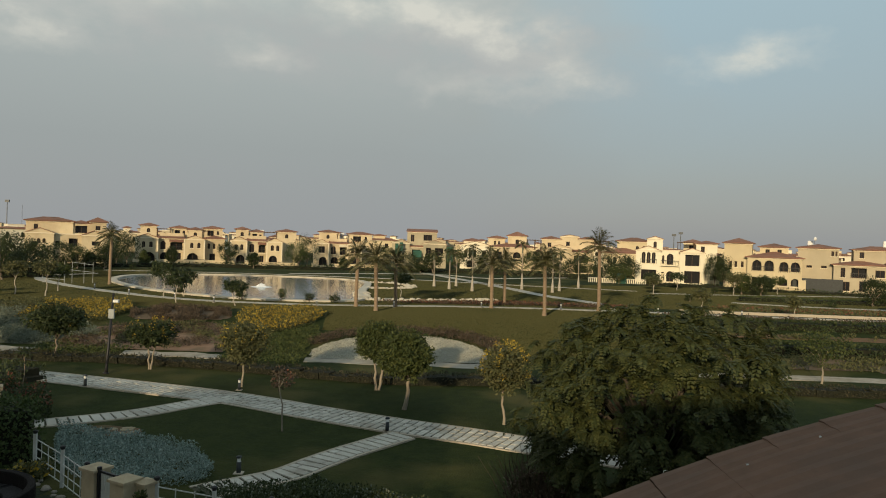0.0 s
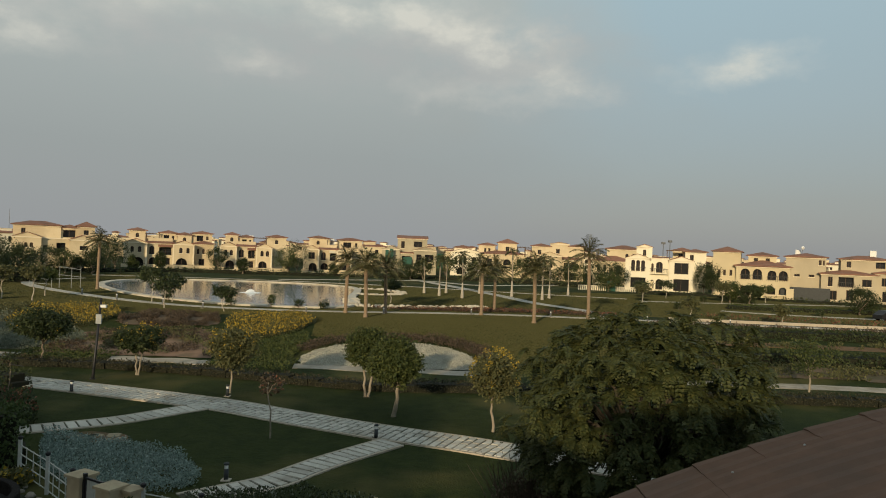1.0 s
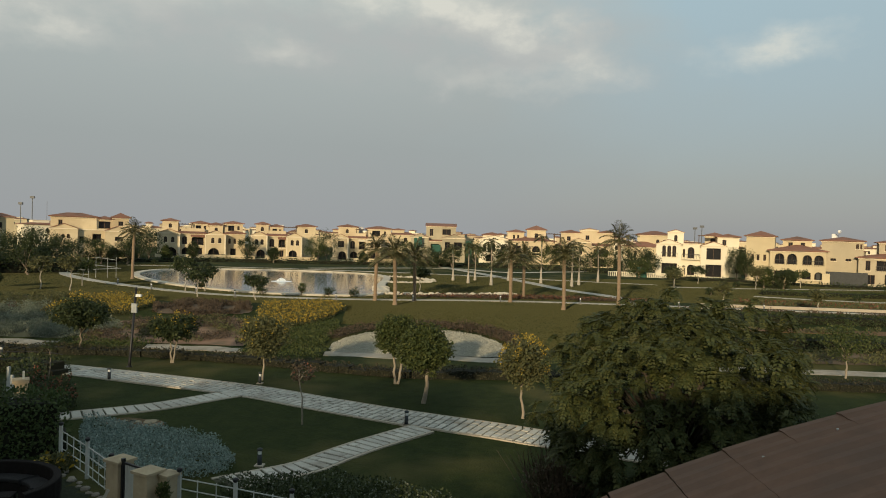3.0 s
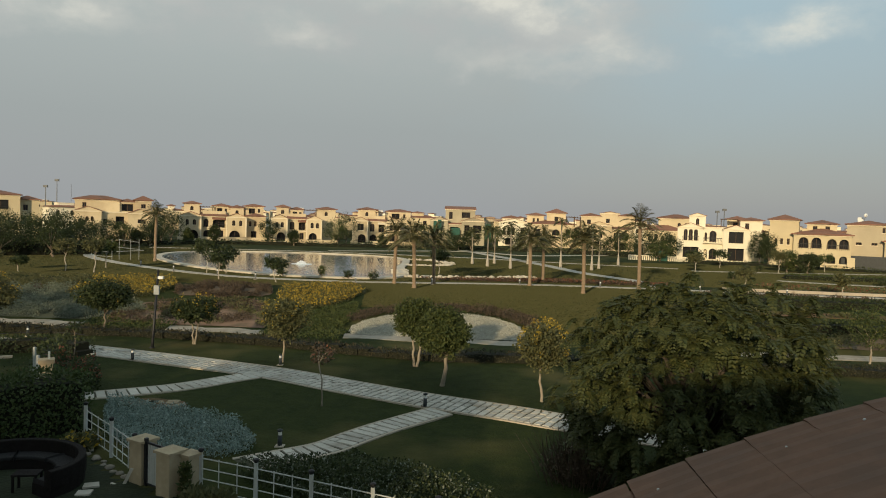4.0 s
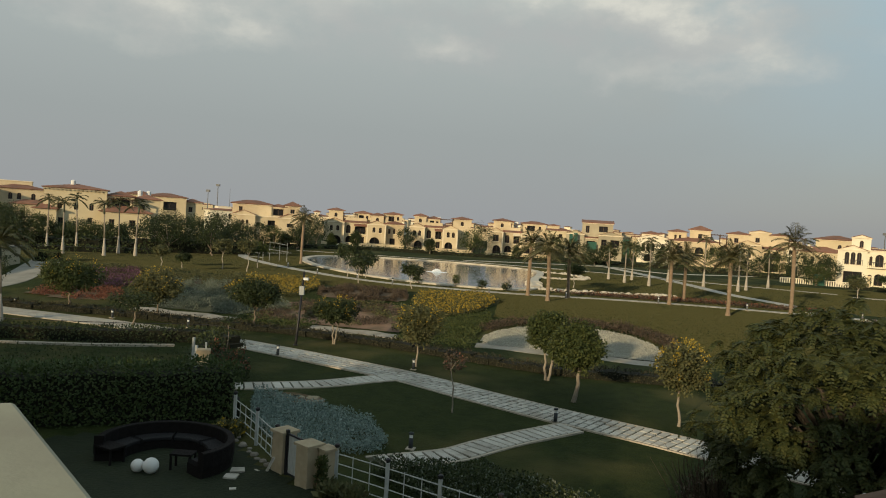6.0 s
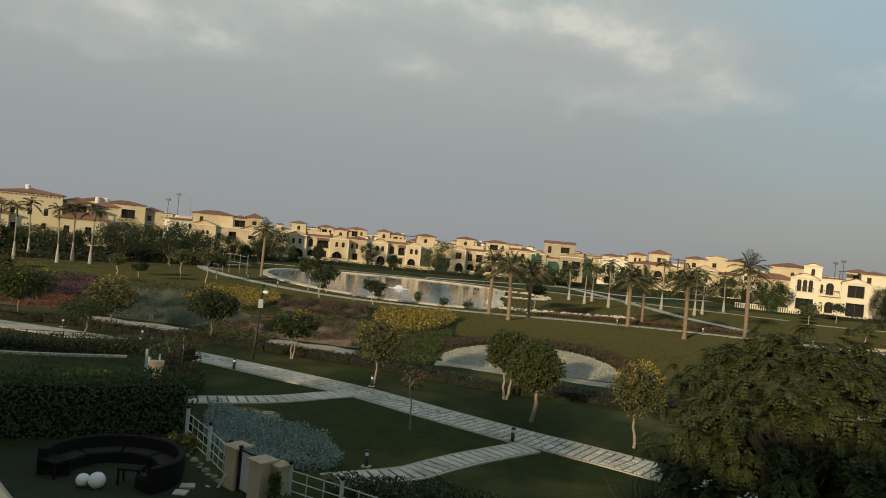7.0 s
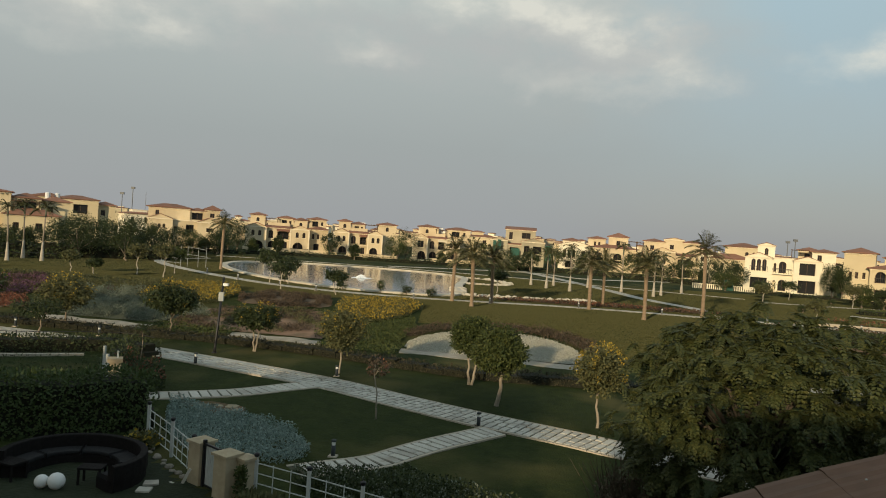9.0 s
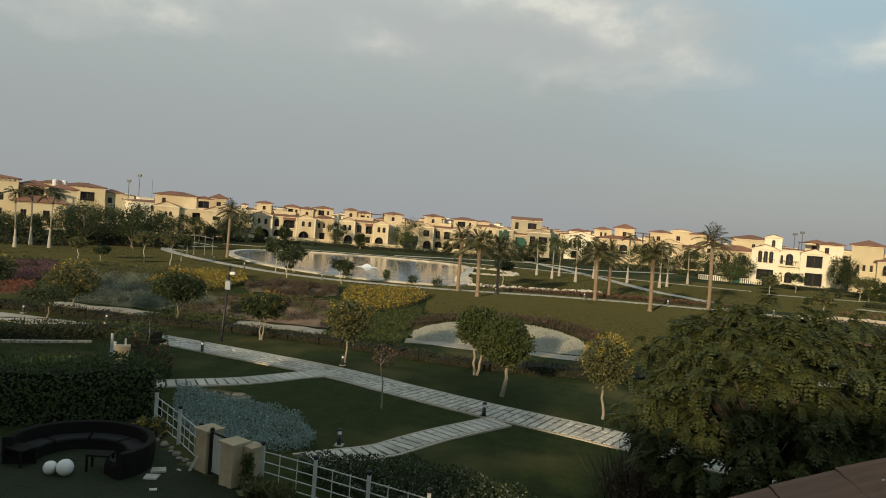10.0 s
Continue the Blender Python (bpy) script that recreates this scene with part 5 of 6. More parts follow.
planting("russet_bed", "low russet-leaved plants by the stream", [(-52, 57.5), (-45, 58.5), (-42, 55), (-46, 53.5), (-52, 54)], 5950, 0.12, L_RED, .5, seed=6, gaps=-.12, soil=DRYSOIL)
planting("sage_bed", "grey-green sage groundcover on the bank", [(-43, 56), (-42, 63), (-36.8, 64), (-36.2, 61), (-30, 60.5), (-27, 57), (-30, 53.6), (-38, 53.8)], 24000, 0.12, L_SAGE, .62, seed=7, bumps=1.1, gaps=-.22, soil=SAGESOIL)
planting("shrub_band", "band of dull green shrubs along the top of the bank", [(-64, 66.5), (-52, 68.6), (-37.4, 69.6), (-37.2, 64), (-43, 63.4), (-49.6, 67), (-56, 66)], 11050, 0.15, L_OLIVE, .7, seed=8, gaps=-.12, soil=DRYSOIL)
planting("mauve_bed", "brownish mauve heath plants on the bank", [(-28.4, 66), (-26.2, 68.5), (-20, 68.2), (-18.6, 64), (-23, 62.5), (-27.4, 63.4)], 8500, 0.14, L_MAUVE, .55, seed=9, gaps=-.12, soil=DRYSOIL)
planting("rough_bank", "patchy dry plants on bare soil", [(-29, 53), (-28.5, 60), (-19, 62), (-16.6, 58), (-16, 53.2)], 5440, 0.14, L_MAUVE, .4, seed=10, gaps=.0, soil=REDSOIL)
planting("rough_bank", "patchy green plants over the slope", [(-29, 54), (-27, 61), (-18.6, 63), (-14, 59), (-12, 53.4)], 3600, 0.16, L_OLIVE, .45, seed=11, gaps=.1)
planting("green_slope", "dark green groundcover on the slope", [(-15, 53.2), (-13.4, 58.6), (-10.6, 62.4), (-9.8, 59), (-10.2, 53.2)], 6120, 0.14, L_MID, .4, seed=12)
planting("purple_edge", "dark purple-brown plants above the pale mound", [(-10.6, 56), (-9.4, 59.4), (-6, 61.6), (-2.6, 62.4), (1.4, 61.6), (4.6, 59), (5.2, 55.4), (4.0, 55.4), (3.2, 57.2), (1.6, 59), (-.4, 60), (-3, 60.2), (-5.6, 59.8), (-8, 58.4), (-9.6, 56)], 6120, 0.14, L_MAUVE, .5, seed=13)
planting("rose_bed", "russet hedge of low roses along the lakeside", [(-7.6, 81.6), (2, 82.6), (11, 84.4), (22, 84), (22, 86.6), (10, 87.2), (1.5, 85.0)], 5100, 0.20, L_MAUVE, .4, seed=14, flower_m=L_RED, share=.35)
planting("terrace_shrubs", "dull shrubs on the terraced slope", [(20, 53), (20, 57), (45, 56), (70, 55), (70, 52)], 10200, 0.17, L_OLIVE, .5, seed=15, gaps=-.12, soil=DRYSOIL)
planting("terrace_shrubs", "brownish shrubs on the upper terrace", [(24, 72), (23, 77), (60, 76), (80, 74), (80, 70)], 8500, 0.20, L_MAUVE, .5, seed=16, gaps=-.12, soil=DRYSOIL)
planting("terrace_tufts", "dull green tufts on the bare soil terrace", [(22, 63), (22, 65), (45, 64.2), (72, 63), (72, 61)], 2600, .2, L_OLIVE, .45, seed=18, gaps=.12)
planting("rose_bed", "russet planting before the far lawns", [(34, 84), (34, 92), (46, 91), (90, 88), (90, 82)], 7650, 0.24, L_OLIVE, .35, seed=17, flower_m=L_RED, share=.3)
hd = "low clipped dark hedge along the lawn"
hedge("lawn_hedge", hd, [(-62, 47.4), (-47.6, 46.4), (-36.6, 47.4), (-28.5, 47.0), (-21.6, 47.2), (-15.5, 46.4), (-9.7, 44.8), (-3.9, 43.3), (2.5, 43.8), (9, 44.0), (16, 44.0), (30, 43.8), (42, 43.6)], 1.2, .45, L_HEDGE, 100, .12, wob=.55)
hedge("clipped_bush", "long rounded clipped bush at the top of the ramp", [(-64.9, 69.2), (-63.3, 69.4), (-61.9, 69.6)], 1.7, 1.15, L_MID, 110, .15, 19)
hedge("terrace_hedge", "clipped green hedge on the terraced slope", [(16, 58.6), (36, 58.0), (60, 57.2), (80, 56.4)], 2.2, .65, L_DARK, 60, .2, 3)
hedge("terrace_hedge", "clipped green hedge along the upper terrace", [(18, 68.4), (40, 67.8), (60, 67), (84, 66)], 2.2, .65, L_DARK, 60, .2, 4)
hedge("terrace_hedge", "long clipped hedge before the far lawns", [(44, 106), (60, 105), (90, 104)], 2.2, .6, L_MID, 40, .2, 5)

FAR_TREES = [(-87, 83, 7, 4), (-89, 88, 6.5, 3.5), (-82, 85, 4.8, 3), (-89, 95, 4.8, 2.5), (-73, 102, 6, 3.5), (-67, 97, 6.5, 4), (-72, 108, 6.5, 3.5), (-66, 103, 6, 3.5), (-60, 98, 6.5, 3.2), (-69, 116, 7, 3.5), (-82, 107, 4, 2.5), (-84, 102, 3.6, 2.5), (-86, 97, 3.6, 2.5), (-69, 122, 5.5, 3), (-71, 132, 5, 3), (-68, 134, 4.5, 2.5), (-68, 150, 7.5, 3)]
FAR_TREES += [(-69, 157, 7, 3), (-64, 136, 5, 2.5), (-63, 152, 3.4, 1.1), (-58, 154, 4.675, 1.1), (-52, 174, 6, 2.5), (-42, 160, 3.825, 1.21), (-34, 169, 6, 3), (-33, 175, 8, 3.5), (-23, 168, 2.975, 1.1), (-66, 141, 4, 2)]
FAR_TREES += [(-15, 179, 6, 3), (-8, 170, 4.5, 3), (-5, 165, 4, 2.4), (-2, 165, 5, 2), (3, 180, 7, 3), (8, 190, 6, 3), (11, 185, 5, 2.5), (15, 174, 5, 3), (22, 179, 6, 3), (25, 178, 7, 3), (26, 173, 5, 2.5), (30, 167, 4.5, 2.5), (35, 171, 5.5, 3), (38, 168, 6, 3), (40, 160, 6, 3)]
FAR_TREES += [(40, 155, 5.5, 2.6), (36, 146, 4, 2.4), (56.4, 148, 7, 1.9), (55.6, 142, 6, 1.5), (58, 147, 7, 1.8), (51, 122, 3.6, 1.8), (53, 119, 3.4, 1.8), (62, 103, 4, 2.5), (-96, 92, 6, 4), (-100, 101, 6.5, 4), (-78, 112, 5.5, 3.5), (-92, 108, 4.3, 3), (-76, 96, 4, 2.5), (-80, 92, 3.6, 2.5), (-63, 110, 5, 2.5)]
for k, (x, y, h, rd) in enumerate(FAR_TREES):
    tree("garden_tree", "dark leafy garden tree before the villas", x, y, h, h * .14, rd, (L_DARK, L_DARK, L_DARK, L_MID)[k % 4], 50, 78, .19, BARK, 1, .13, .3, 0, None, 100 + k, "trees before the villas", .95, .36)
hl = "dense dark shrubbery along the villa gardens"
hedge("villa_hedge", hl, [(-79.6, 136.5), (-67.8, 143.9), (-54.4, 158.0), (-44, 161), (-34.0, 163.5), (-16.2, 168.2), (4, 172), (24, 168), (36, 160)], 1.8, .75, L_DARK, 9, .4, 6, 1.2, .5)
hedge("villa_hedge", hl, [(-96, 72), (-84, 84), (-76, 91), (-70, 96), (-64, 102), (-59, 108)], 2.6, 1.8, L_DARK, 9, .4, 7, 1.2, .5)
hedge("villa_hedge", "clipped hedge before the bright villas", [(40, 143), (52, 140), (60, 134), (76, 127), (96, 119)], 1.4, .55, L_DARK, 9, .35, 8, 1.2, .3)
hedge("villa_hedge", "low hedge at the edge of the lawn", [(-80, 78), (-72, 86.5), (-66, 92)], 1.6, .8, L_MID, 12, .3, 9, 1.0, .3)


def grass(label, poly, count, size, seed):
    """Short blades over a lawn, thinner in worn patches."""
    r = random.Random(seed)
    xs, ys = [q[0] for q in poly], [q[1] for q in poly]
    ring = LAKE[:-1]
    x0, x1, y0, y1 = min(xs), max(xs), min(ys), max(ys)
    v, f = [], []
    for _ in range(count):
        x, y = r.uniform(x0, x1), r.uniform(y0, y1)
        if not inside(poly, x, y) or (-51 < x < -9 and 79 < y < 130 and inside(ring, x, y)):
            continue
        z, h, w, a = zg(x, y) - .01, size * r.uniform(.55, 1.0), size * r.uniform(.9, 1.5), r.gauss(0, .55)
        c, s, n = math.cos(a) * w, math.sin(a) * w, len(v)
        lx, ly = r.uniform(-.4, .4) * h, r.uniform(-.4, .4) * h
        v += [(x, y, z), (x - c + lx * .5, y - s + ly * .5, z + h * .55), (x + lx, y + ly, z + h), (x + c + lx * .5, y + s + ly * .5, z + h * .55)]
        f.append((n, n + 1, n + 2, n + 3))
    s = Shape()
    s.v, s.f = v, f
    tagged(part("grass", s, L_GRASS), label, "grass", kind="stuff")


grass("short olive grass of the lakeside lawns", [(-100, 70), (-62, 70.5), (-36, 71.5), (-28, 69), (-11, 70.5), (-10, 61), (-2, 62), (5, 59.6), (16, 59.8), (20, 70), (24, 78), (24, 130), (-60, 140), (-110, 100)], 330000, .075, 3)
grass("short olive grass above the planted bank", [(-62, 70.5), (-36, 71.5), (-28, 69), (-11, 70.5), (-10, 61), (-2, 62), (5, 59.6), (16, 59.8), (20, 70), (24, 79), (-64, 80)], 330000, .055, 6)
grass("short olive grass of the far lawns", [(24, 86), (24, 135), (50, 140), (110, 118), (110, 86)], 150000, .085, 4)
grass("rough grass on the slope beside the mound", [(4.5, 53.5), (5.4, 60), (18, 60), (18, 53)], 20000, .07, 5)
planting("bank_grass", "rough green tufts along the stream", [(-29.5, 50.2), (-22.8, 50), (-22.8, 53.4), (-29.5, 53.8)], 1600, .16, L_MID, .35, seed=51)
planting("bank_grass", "rough green tufts along the stream", [(-15.6, 49.6), (-9.6, 49.4), (-9.6, 53.2), (-15.6, 53.2)], 1500, .16, L_MID, .35, seed=52)


# ---- the house the view is taken from, and its garden ----
own = thing("own_house", pose(0, 0, 0), "ochre stucco house with a brown tiled side roof and terrace", "house")
part("wall", Shape().box(-1.4, -13, 0, 9, -1.6, 9.1), STUCCO, own)
part("roof", Shape().hip(-1.4, -13, 9, -1.6, 9.1, 1.0), TILE, own)
part("wing_wall", Shape().box(-5.0, -13, 0, -1.403, -1.6, 7.7), STUCCO, own)
part("wing_roof", Shape().hip(-5.0, -13, -1.95, -1.6, 7.7, 0.6), TILE, own)
part("lower_wall", Shape().box(-5, -1.597, 0, -0.2, 1.0, 6.78), STUCCO, own)
part("side_wall", Shape().box(-.197, -1.597, 0, 9, 4.0, 6.2), STUCCO, own)
part("terrace_floor", Shape().box(-5, -1.596, 6.784, 0.0, 1.0, 6.9), CONCRETE, own)
pc, d1, d2 = Vector((-3.07, 3.17)), Vector((0.81, -0.59)), Vector((-0.83, -0.56))
poly = [pc, pc + d2 * 2.2, pc + d2 * 2.2 + d1 * 3.2, pc + d1 * 2.7]
parapet = Shape().prism([(p.x, p.y) for p in poly], 6.4, 7.4)
pp = part("parapet", parapet, PARAPET, own, "weathered beige parapet top with chipped corner")
bv = pp.modifiers.new("worn", "BEVEL")
bv.width, bv.segments = 0.025, 2
part("parapet_wall", Shape().prism([(p.x, p.y) for p in (poly[0].lerp(poly[2], .1), poly[1].lerp(poly[2], .1), poly[2], poly[3].lerp(poly[2], .1))], 0, 6.398), STUCCO, own)
crumb = Shape()
rr = random.Random(8)
for _ in range(46):
    p = pc + d2 * rr.uniform(.1, 1.9) + d1 * rr.uniform(.15, 2.4)
    w = rr.uniform(.004, .014)
    crumb.box(p.x - w, p.y - w * .6, 7.396, p.x + w, p.y + w * .6, 7.404)
part("chips", crumb, SIGN, own, "pale paint chips")

# brown tiled roof, its slope easing towards the top; courses overlap and step up along the verge
VY, X0, Z0 = 4.40, 1.04, 6.975


def roof_z(x):
    d = x - X0
    return Z0 + 0.47 * d - 0.053 * d * d


def roof_tile(thick, drop, y0=-.15, y1=.15):
    """One interlocking tile: a shallow roll along one side, its lower end lifted over the course below."""
    w = (y1 - y0) / 8
    prof = [(y0 + w * i, .0035 - .0035 * math.cos(math.tau * i / 4)) for i in range(9)]
    tl = 0.185
    p = [(x, y, z + thick + (drop * (y - y0) / (y1 - y0) if x < 0 else 0)) for x in (-tl, tl) for y, z in prof] + [(x, y, z - .016) for x in (-tl, tl) for y, z in prof]
    k = len(prof)
    s = Shape().add(p, [(i, k + i, k + i + 1, i + 1) for i in range(k - 1)] + [(2 * k + i, 2 * k + i + 1, 3 * k + i + 1, 3 * k + i) for i in range(k - 1)] +
                    [(i + 1, 2 * k + i + 1, 2 * k + i, i) for i in range(k - 1)] + [(k + i, 3 * k + i, 3 * k + i + 1, k + i + 1) for i in range(k - 1)] + [(0, 2 * k, 3 * k, k), (2 * k - 1, 4 * k - 1, 3 * k - 1, k - 1)])
    me = s.mesh("tile")
    me.materials.append(ROOFTILE)
    return me


xs = [-.5 + .3 * i for i in range(21)]
under = Shape()
for xa, xb in zip(xs, xs[1:]):
    under.add([(x, y, roof_z(x) + dz) for dz in (-.14, -.012) for x, y in ((xa, -1.59), (xb, -1.59), (xb, VY - .1), (xa, VY - .1))],
              [(3, 2, 1, 0), (4, 5, 6, 7), (0, 1, 5, 4), (1, 2, 6, 5), (2, 3, 7, 6), (3, 0, 4, 7)])
side_roof = part("side_roof", under, ROOFTILE, own)
plain, verge = roof_tile(.004, .0, -.15, .15), roof_tile(.004, .011, -.14, .13)
for i in range(17):
    x = -.2 + .345 * i
    tilt = -math.degrees(math.atan(0.47 - 0.106 * (x - X0)))
    o = part("verge_tile", verge, ROOFTILE, side_roof)
    o.matrix_world = pose(x, VY - .13, roof_z(x) - .008, 0, tilt, 0)
    for j in range(15):
        o = part("tile", plain, ROOFTILE, side_roof)
        o.matrix_world = pose(x, VY - .385 - .3 * j, roof_z(x) - .008, 0, tilt, 0)
dust = Shape()
for _ in range(14):
    x, y = rr.uniform(.9, 3.4), rr.uniform(2.6, 4.2)
    dust.box(x - .006, y - .004, roof_z(x) - .006, x + .006, y + .004, roof_z(x) + .007)
tagged(part("chips", dust, SIGN, own, "pale flecks"), kind="stuff")

# neighbouring houses of the same row, behind and beside
for x0, x1, h in ((-26, -12.4, 9.7), (-45, -28.5, 9.6), (-66, -47, 9.4), (-92, -70, 9.4), (13.5, 32, 8.6), (37, 56, 8.6)):
    nb = thing("neighbour_house", pose(0, 0, 0), "ochre stucco house of the same row with a tiled roof", "house", "houses of the row")
    part("wall", Shape().box(x0, -14, 0, x1, -2.5, h), STUCCO, nb)
    part("roof", Shape().hip(x0, -14, x1, -2.5, h, 1.0), TILE, nb)


# ---- garden of the house: hedge, sofa, gate, fence ----
hedge("garden_hedge", "tall dark clipped hedge round the garden", [(-27.5, 17.5), (-24.4, 20.0), (-19.6, 23.6), (-16.6, 25.8), (-14.9, 26.9)], 1.3, 2.15, L_PRIVET, 200, .14, 31, .45, .10, .17)
hedge("neighbour_hedge", "low dark hedge of the next garden", [(-46, 33.6), (-38, 35.4), (-30.5, 38.2), (-25.6, 41.0), (-22.6, 40.2)], 1.2, .8, L_DARK, 70, .16, 32)
tagged(part("garden_kerb", ribbon(smooth_line([(-42, 31.8), (-35.9, 33.9), (-30.1, 36.4), (-26.0, 38.8)], .8), .15, .15, .12, .2), EDGING), "pale stone kerb in the next garden", "kerb", kind="structure")
rail_line = smooth_line([(-46, 34.3), (-38, 36.1), (-30.5, 38.9), (-25.6, 41.7), (-22.9, 41.0)], 1.6)
rl = thing("garden_railing", pose(0, 0, 0), "thin dark railing above the low hedge of the next garden", "fence")
for z in (.62, 1.02):
    part("rail", Shape().tube([(p.x, p.y, z) for p in rail_line], [.02] * len(rail_line), 5), BLACK, rl)
for p in rail_line[::2]:
    part("post", Shape().tube([(p.x, p.y, -.05), (p.x, p.y, 1.08)], [.03, .03], 6), BLACK, rl)
planting("russet_bush", "dark bush with russet leaves beside the path", [(-20.6, 34.8), (-18.6, 34.0), (-17.4, 32.4), (-17.8, 30.8), (-19.4, 31.6), (-20.8, 33.2)], 4200, .14, L_DARK, 1.5, "shrub", 33, .6, L_RED, .30)
planting("shrub_bed", "dense dark green shrubs inside the fence", [(-7.6, 22.6), (-6.4, 23.6), (-4.8, 24.0), (-2.9, 23.8), (-1.0, 22.9), (.4, 21.6), (1.4, 19.6), (-1, 18.0), (-3.6, 19.8), (-5.8, 20.9)], 17000, .10, L_DARK, .7, "shrub", 34, .6, L_SAGE, .14)
planting("yellow_shrub", "yellow-green leafy plant by the fence", [(-14.4, 24.9), (-13.3, 25.1), (-13.2, 24.0), (-14.2, 23.9)], 520, .2, L_OLIVE, .55, "shrub", 35, .4, L_YELLOW, .22)
planting("pillar_shrub", "leafy climbing shrub against the gate pillar", [(-9.3, 20.55), (-8.25, 20.6), (-8.2, 20.4), (-9.2, 20.35)], 420, .12, L_MID, 1.3, "shrub", 36, .5, gaps=-.05)
planting("spiky_shrub", "yellowish spiky plant below the fence", [(-8.2, 20.5), (-7.0, 20.3), (-6.9, 19.6), (-8.1, 19.7)], 700, .34, L_OLIVE, .4, "shrub", 37, .4)

rt = random.Random(12)
tw = Shape()
for i in range(190):
    x, y = rt.gauss(0, .9), rt.gauss(0, .7)
    h = rt.uniform(.8, 1.9)
    tw.tube([(x * .6, y * .6, -.05), (x * .8 + rt.uniform(-.1, .1), y * .8, h * .5), (x + rt.uniform(-.25, .25), y + rt.uniform(-.2, .2), h)], [.016, .012, .005], 4)
twig = thing("twiggy_shrub", pose(3.5, 23.6, 0), "dry brown twiggy shrub beside the big tree", "shrub")
stems = part("stem_tangle", tw, mat("dry_twig", (0.055, 0.04, 0.028), (0.085, 0.062, 0.045), 6.0, .95, .3, 20.0), twig)
tagged(stems, kind="stuff")
lv, _ = crown(rt, (0, 0, .7), (1.3, 1.1, .7), 40, 16, .11)
tagged(part("leaves", lv, L_MAUVE, twig), kind="stuff")


# darker turf sheet over the lawn: shade by the house put into its colour
SHADED_TURF = mat("house_shaded_turf", (0.009, 0.015, 0.005), (0.020, 0.026, 0.009), 1.3, .95, 1.0, 10.0, depth=.05)
tagged(part("garden_turf", patch([(-24, 17.5), (-14.6, 25.2), (-10.9, 21.9), (-8.6, 20.3), (-2, 17.6), (2, 14), (-3, 8), (-20, 8)], .035, .6), SHADED_TURF, smooth=True), "turf of the house garden, coloured dark for the shade of the house", "lawn", kind="structure")


def sofa():
    ob = thing("garden_sofa", pose(-14.15, 20.9, 0), "large curved dark wicker garden sofa on the lawn", "sofa")
    n = 22
    def arc(name, r0, r1, z0, z1, a0=-28, a1=205, m=WICKER):
        s = Shape()
        p, f = [], []
        for i in range(n + 1):
            a = radians(a0 + (a1 - a0) * i / n)
            c, d = math.cos(a), math.sin(a)
            for r, z in ((r0, z0), (r1, z0), (r1, z1), (r0, z1)):
                p.append((r * c * 1.08, r * d, z))
        for i in range(n):
            k = 4 * i
            for j in range(4):
                f.append((k + j, k + (j + 1) % 4, k + 4 + (j + 1) % 4, k + 4 + j))
        f += [(0, 1, 2, 3), (4 * n + 3, 4 * n + 2, 4 * n + 1, 4 * n)]
        o = part(name, s.add(p, f), m, ob)
        b = o.modifiers.new("soft", "BEVEL")
        b.width, b.segments = .035, 2
    arc("base", 1.30, 2.05, .0, .34)
    arc("backrest", 1.86, 2.08, .3, .84)
    for k in range(5):
        arc("seat_cushion", 1.27, 1.84, .345, .46, -26 + 46.4 * k, 18 + 46.4 * k, L_CUSH)
    return ob


L_CUSH = mat("charcoal_cushion", (0.009, 0.009, 0.010), (0.015, 0.014, 0.014), 6.0, .9, .4, 50.0)
sofa()


def low_table(x, y, w, turn):
    ob = thing("garden_table", pose(x, y, 0, 0, 0, turn), "low dark wicker garden table on the lawn", "table", "garden tables")
    part("tabletop", Shape().box(-w, -w * .7, .52, w, w * .7, .58), WICKER, ob)
    for sx in (-1, 1):
        for sy in (-1, 1):
            part("leg", Shape().box(sx * w * .88 - .03, sy * w * .6 - .03, 0, sx * w * .88 + .03, sy * w * .6 + .03, .52), WICKER, ob)


low_table(-13.25, 20.55, .36, 12)
low_table(-15.75, 20.2, .42, -14)
for x, y, r in ((-13.9, 19.8, .25), (-14.35, 19.75, .205)):
    ob = thing("globe_lamp", pose(x, y, 0), "white globe garden lamp resting on the lawn", "lamp", "globe lamps")
    part("globe", Shape().lathe(0, 0, [(r * math.sin(math.pi * k / 12) + .001, r + .03 - r * math.cos(math.pi * k / 12)) for k in range(13)], 20), GLOBE, ob, smooth=True)
    part("base", Shape().lathe(0, 0, [(r * .42, -.02), (r * .42, .045), (r * .3, .06)], 14), GREYMETAL, ob)

STONE_GREY = mat('grey_rock', (0.16, 0.14, 0.11), (0.25, 0.22, 0.18), 2.0, .95, .6, 14.0)
# stepping stones and rocks by the gate
for x, y, w, d, t in ((-11.6, 21.15, .30, .27, 24), (-11.5, 20.55, .30, .26, 14), (-10.9, 19.6, .15, .12, 30)):
    s = Shape().prism([(w * math.cos(a) * rt.uniform(.9, 1.15), d * math.sin(a) * rt.uniform(.9, 1.15)) for a in (.8, 2.35, 3.93, 5.5)], -.02, .07)
    o = part("stepping_stone", s, SLAB)
    o.matrix_world = pose(x, y, 0, 0, 0, t)
    tagged(o, "pale flat stepping stone set in the lawn", "paving stone", "stepping stones")
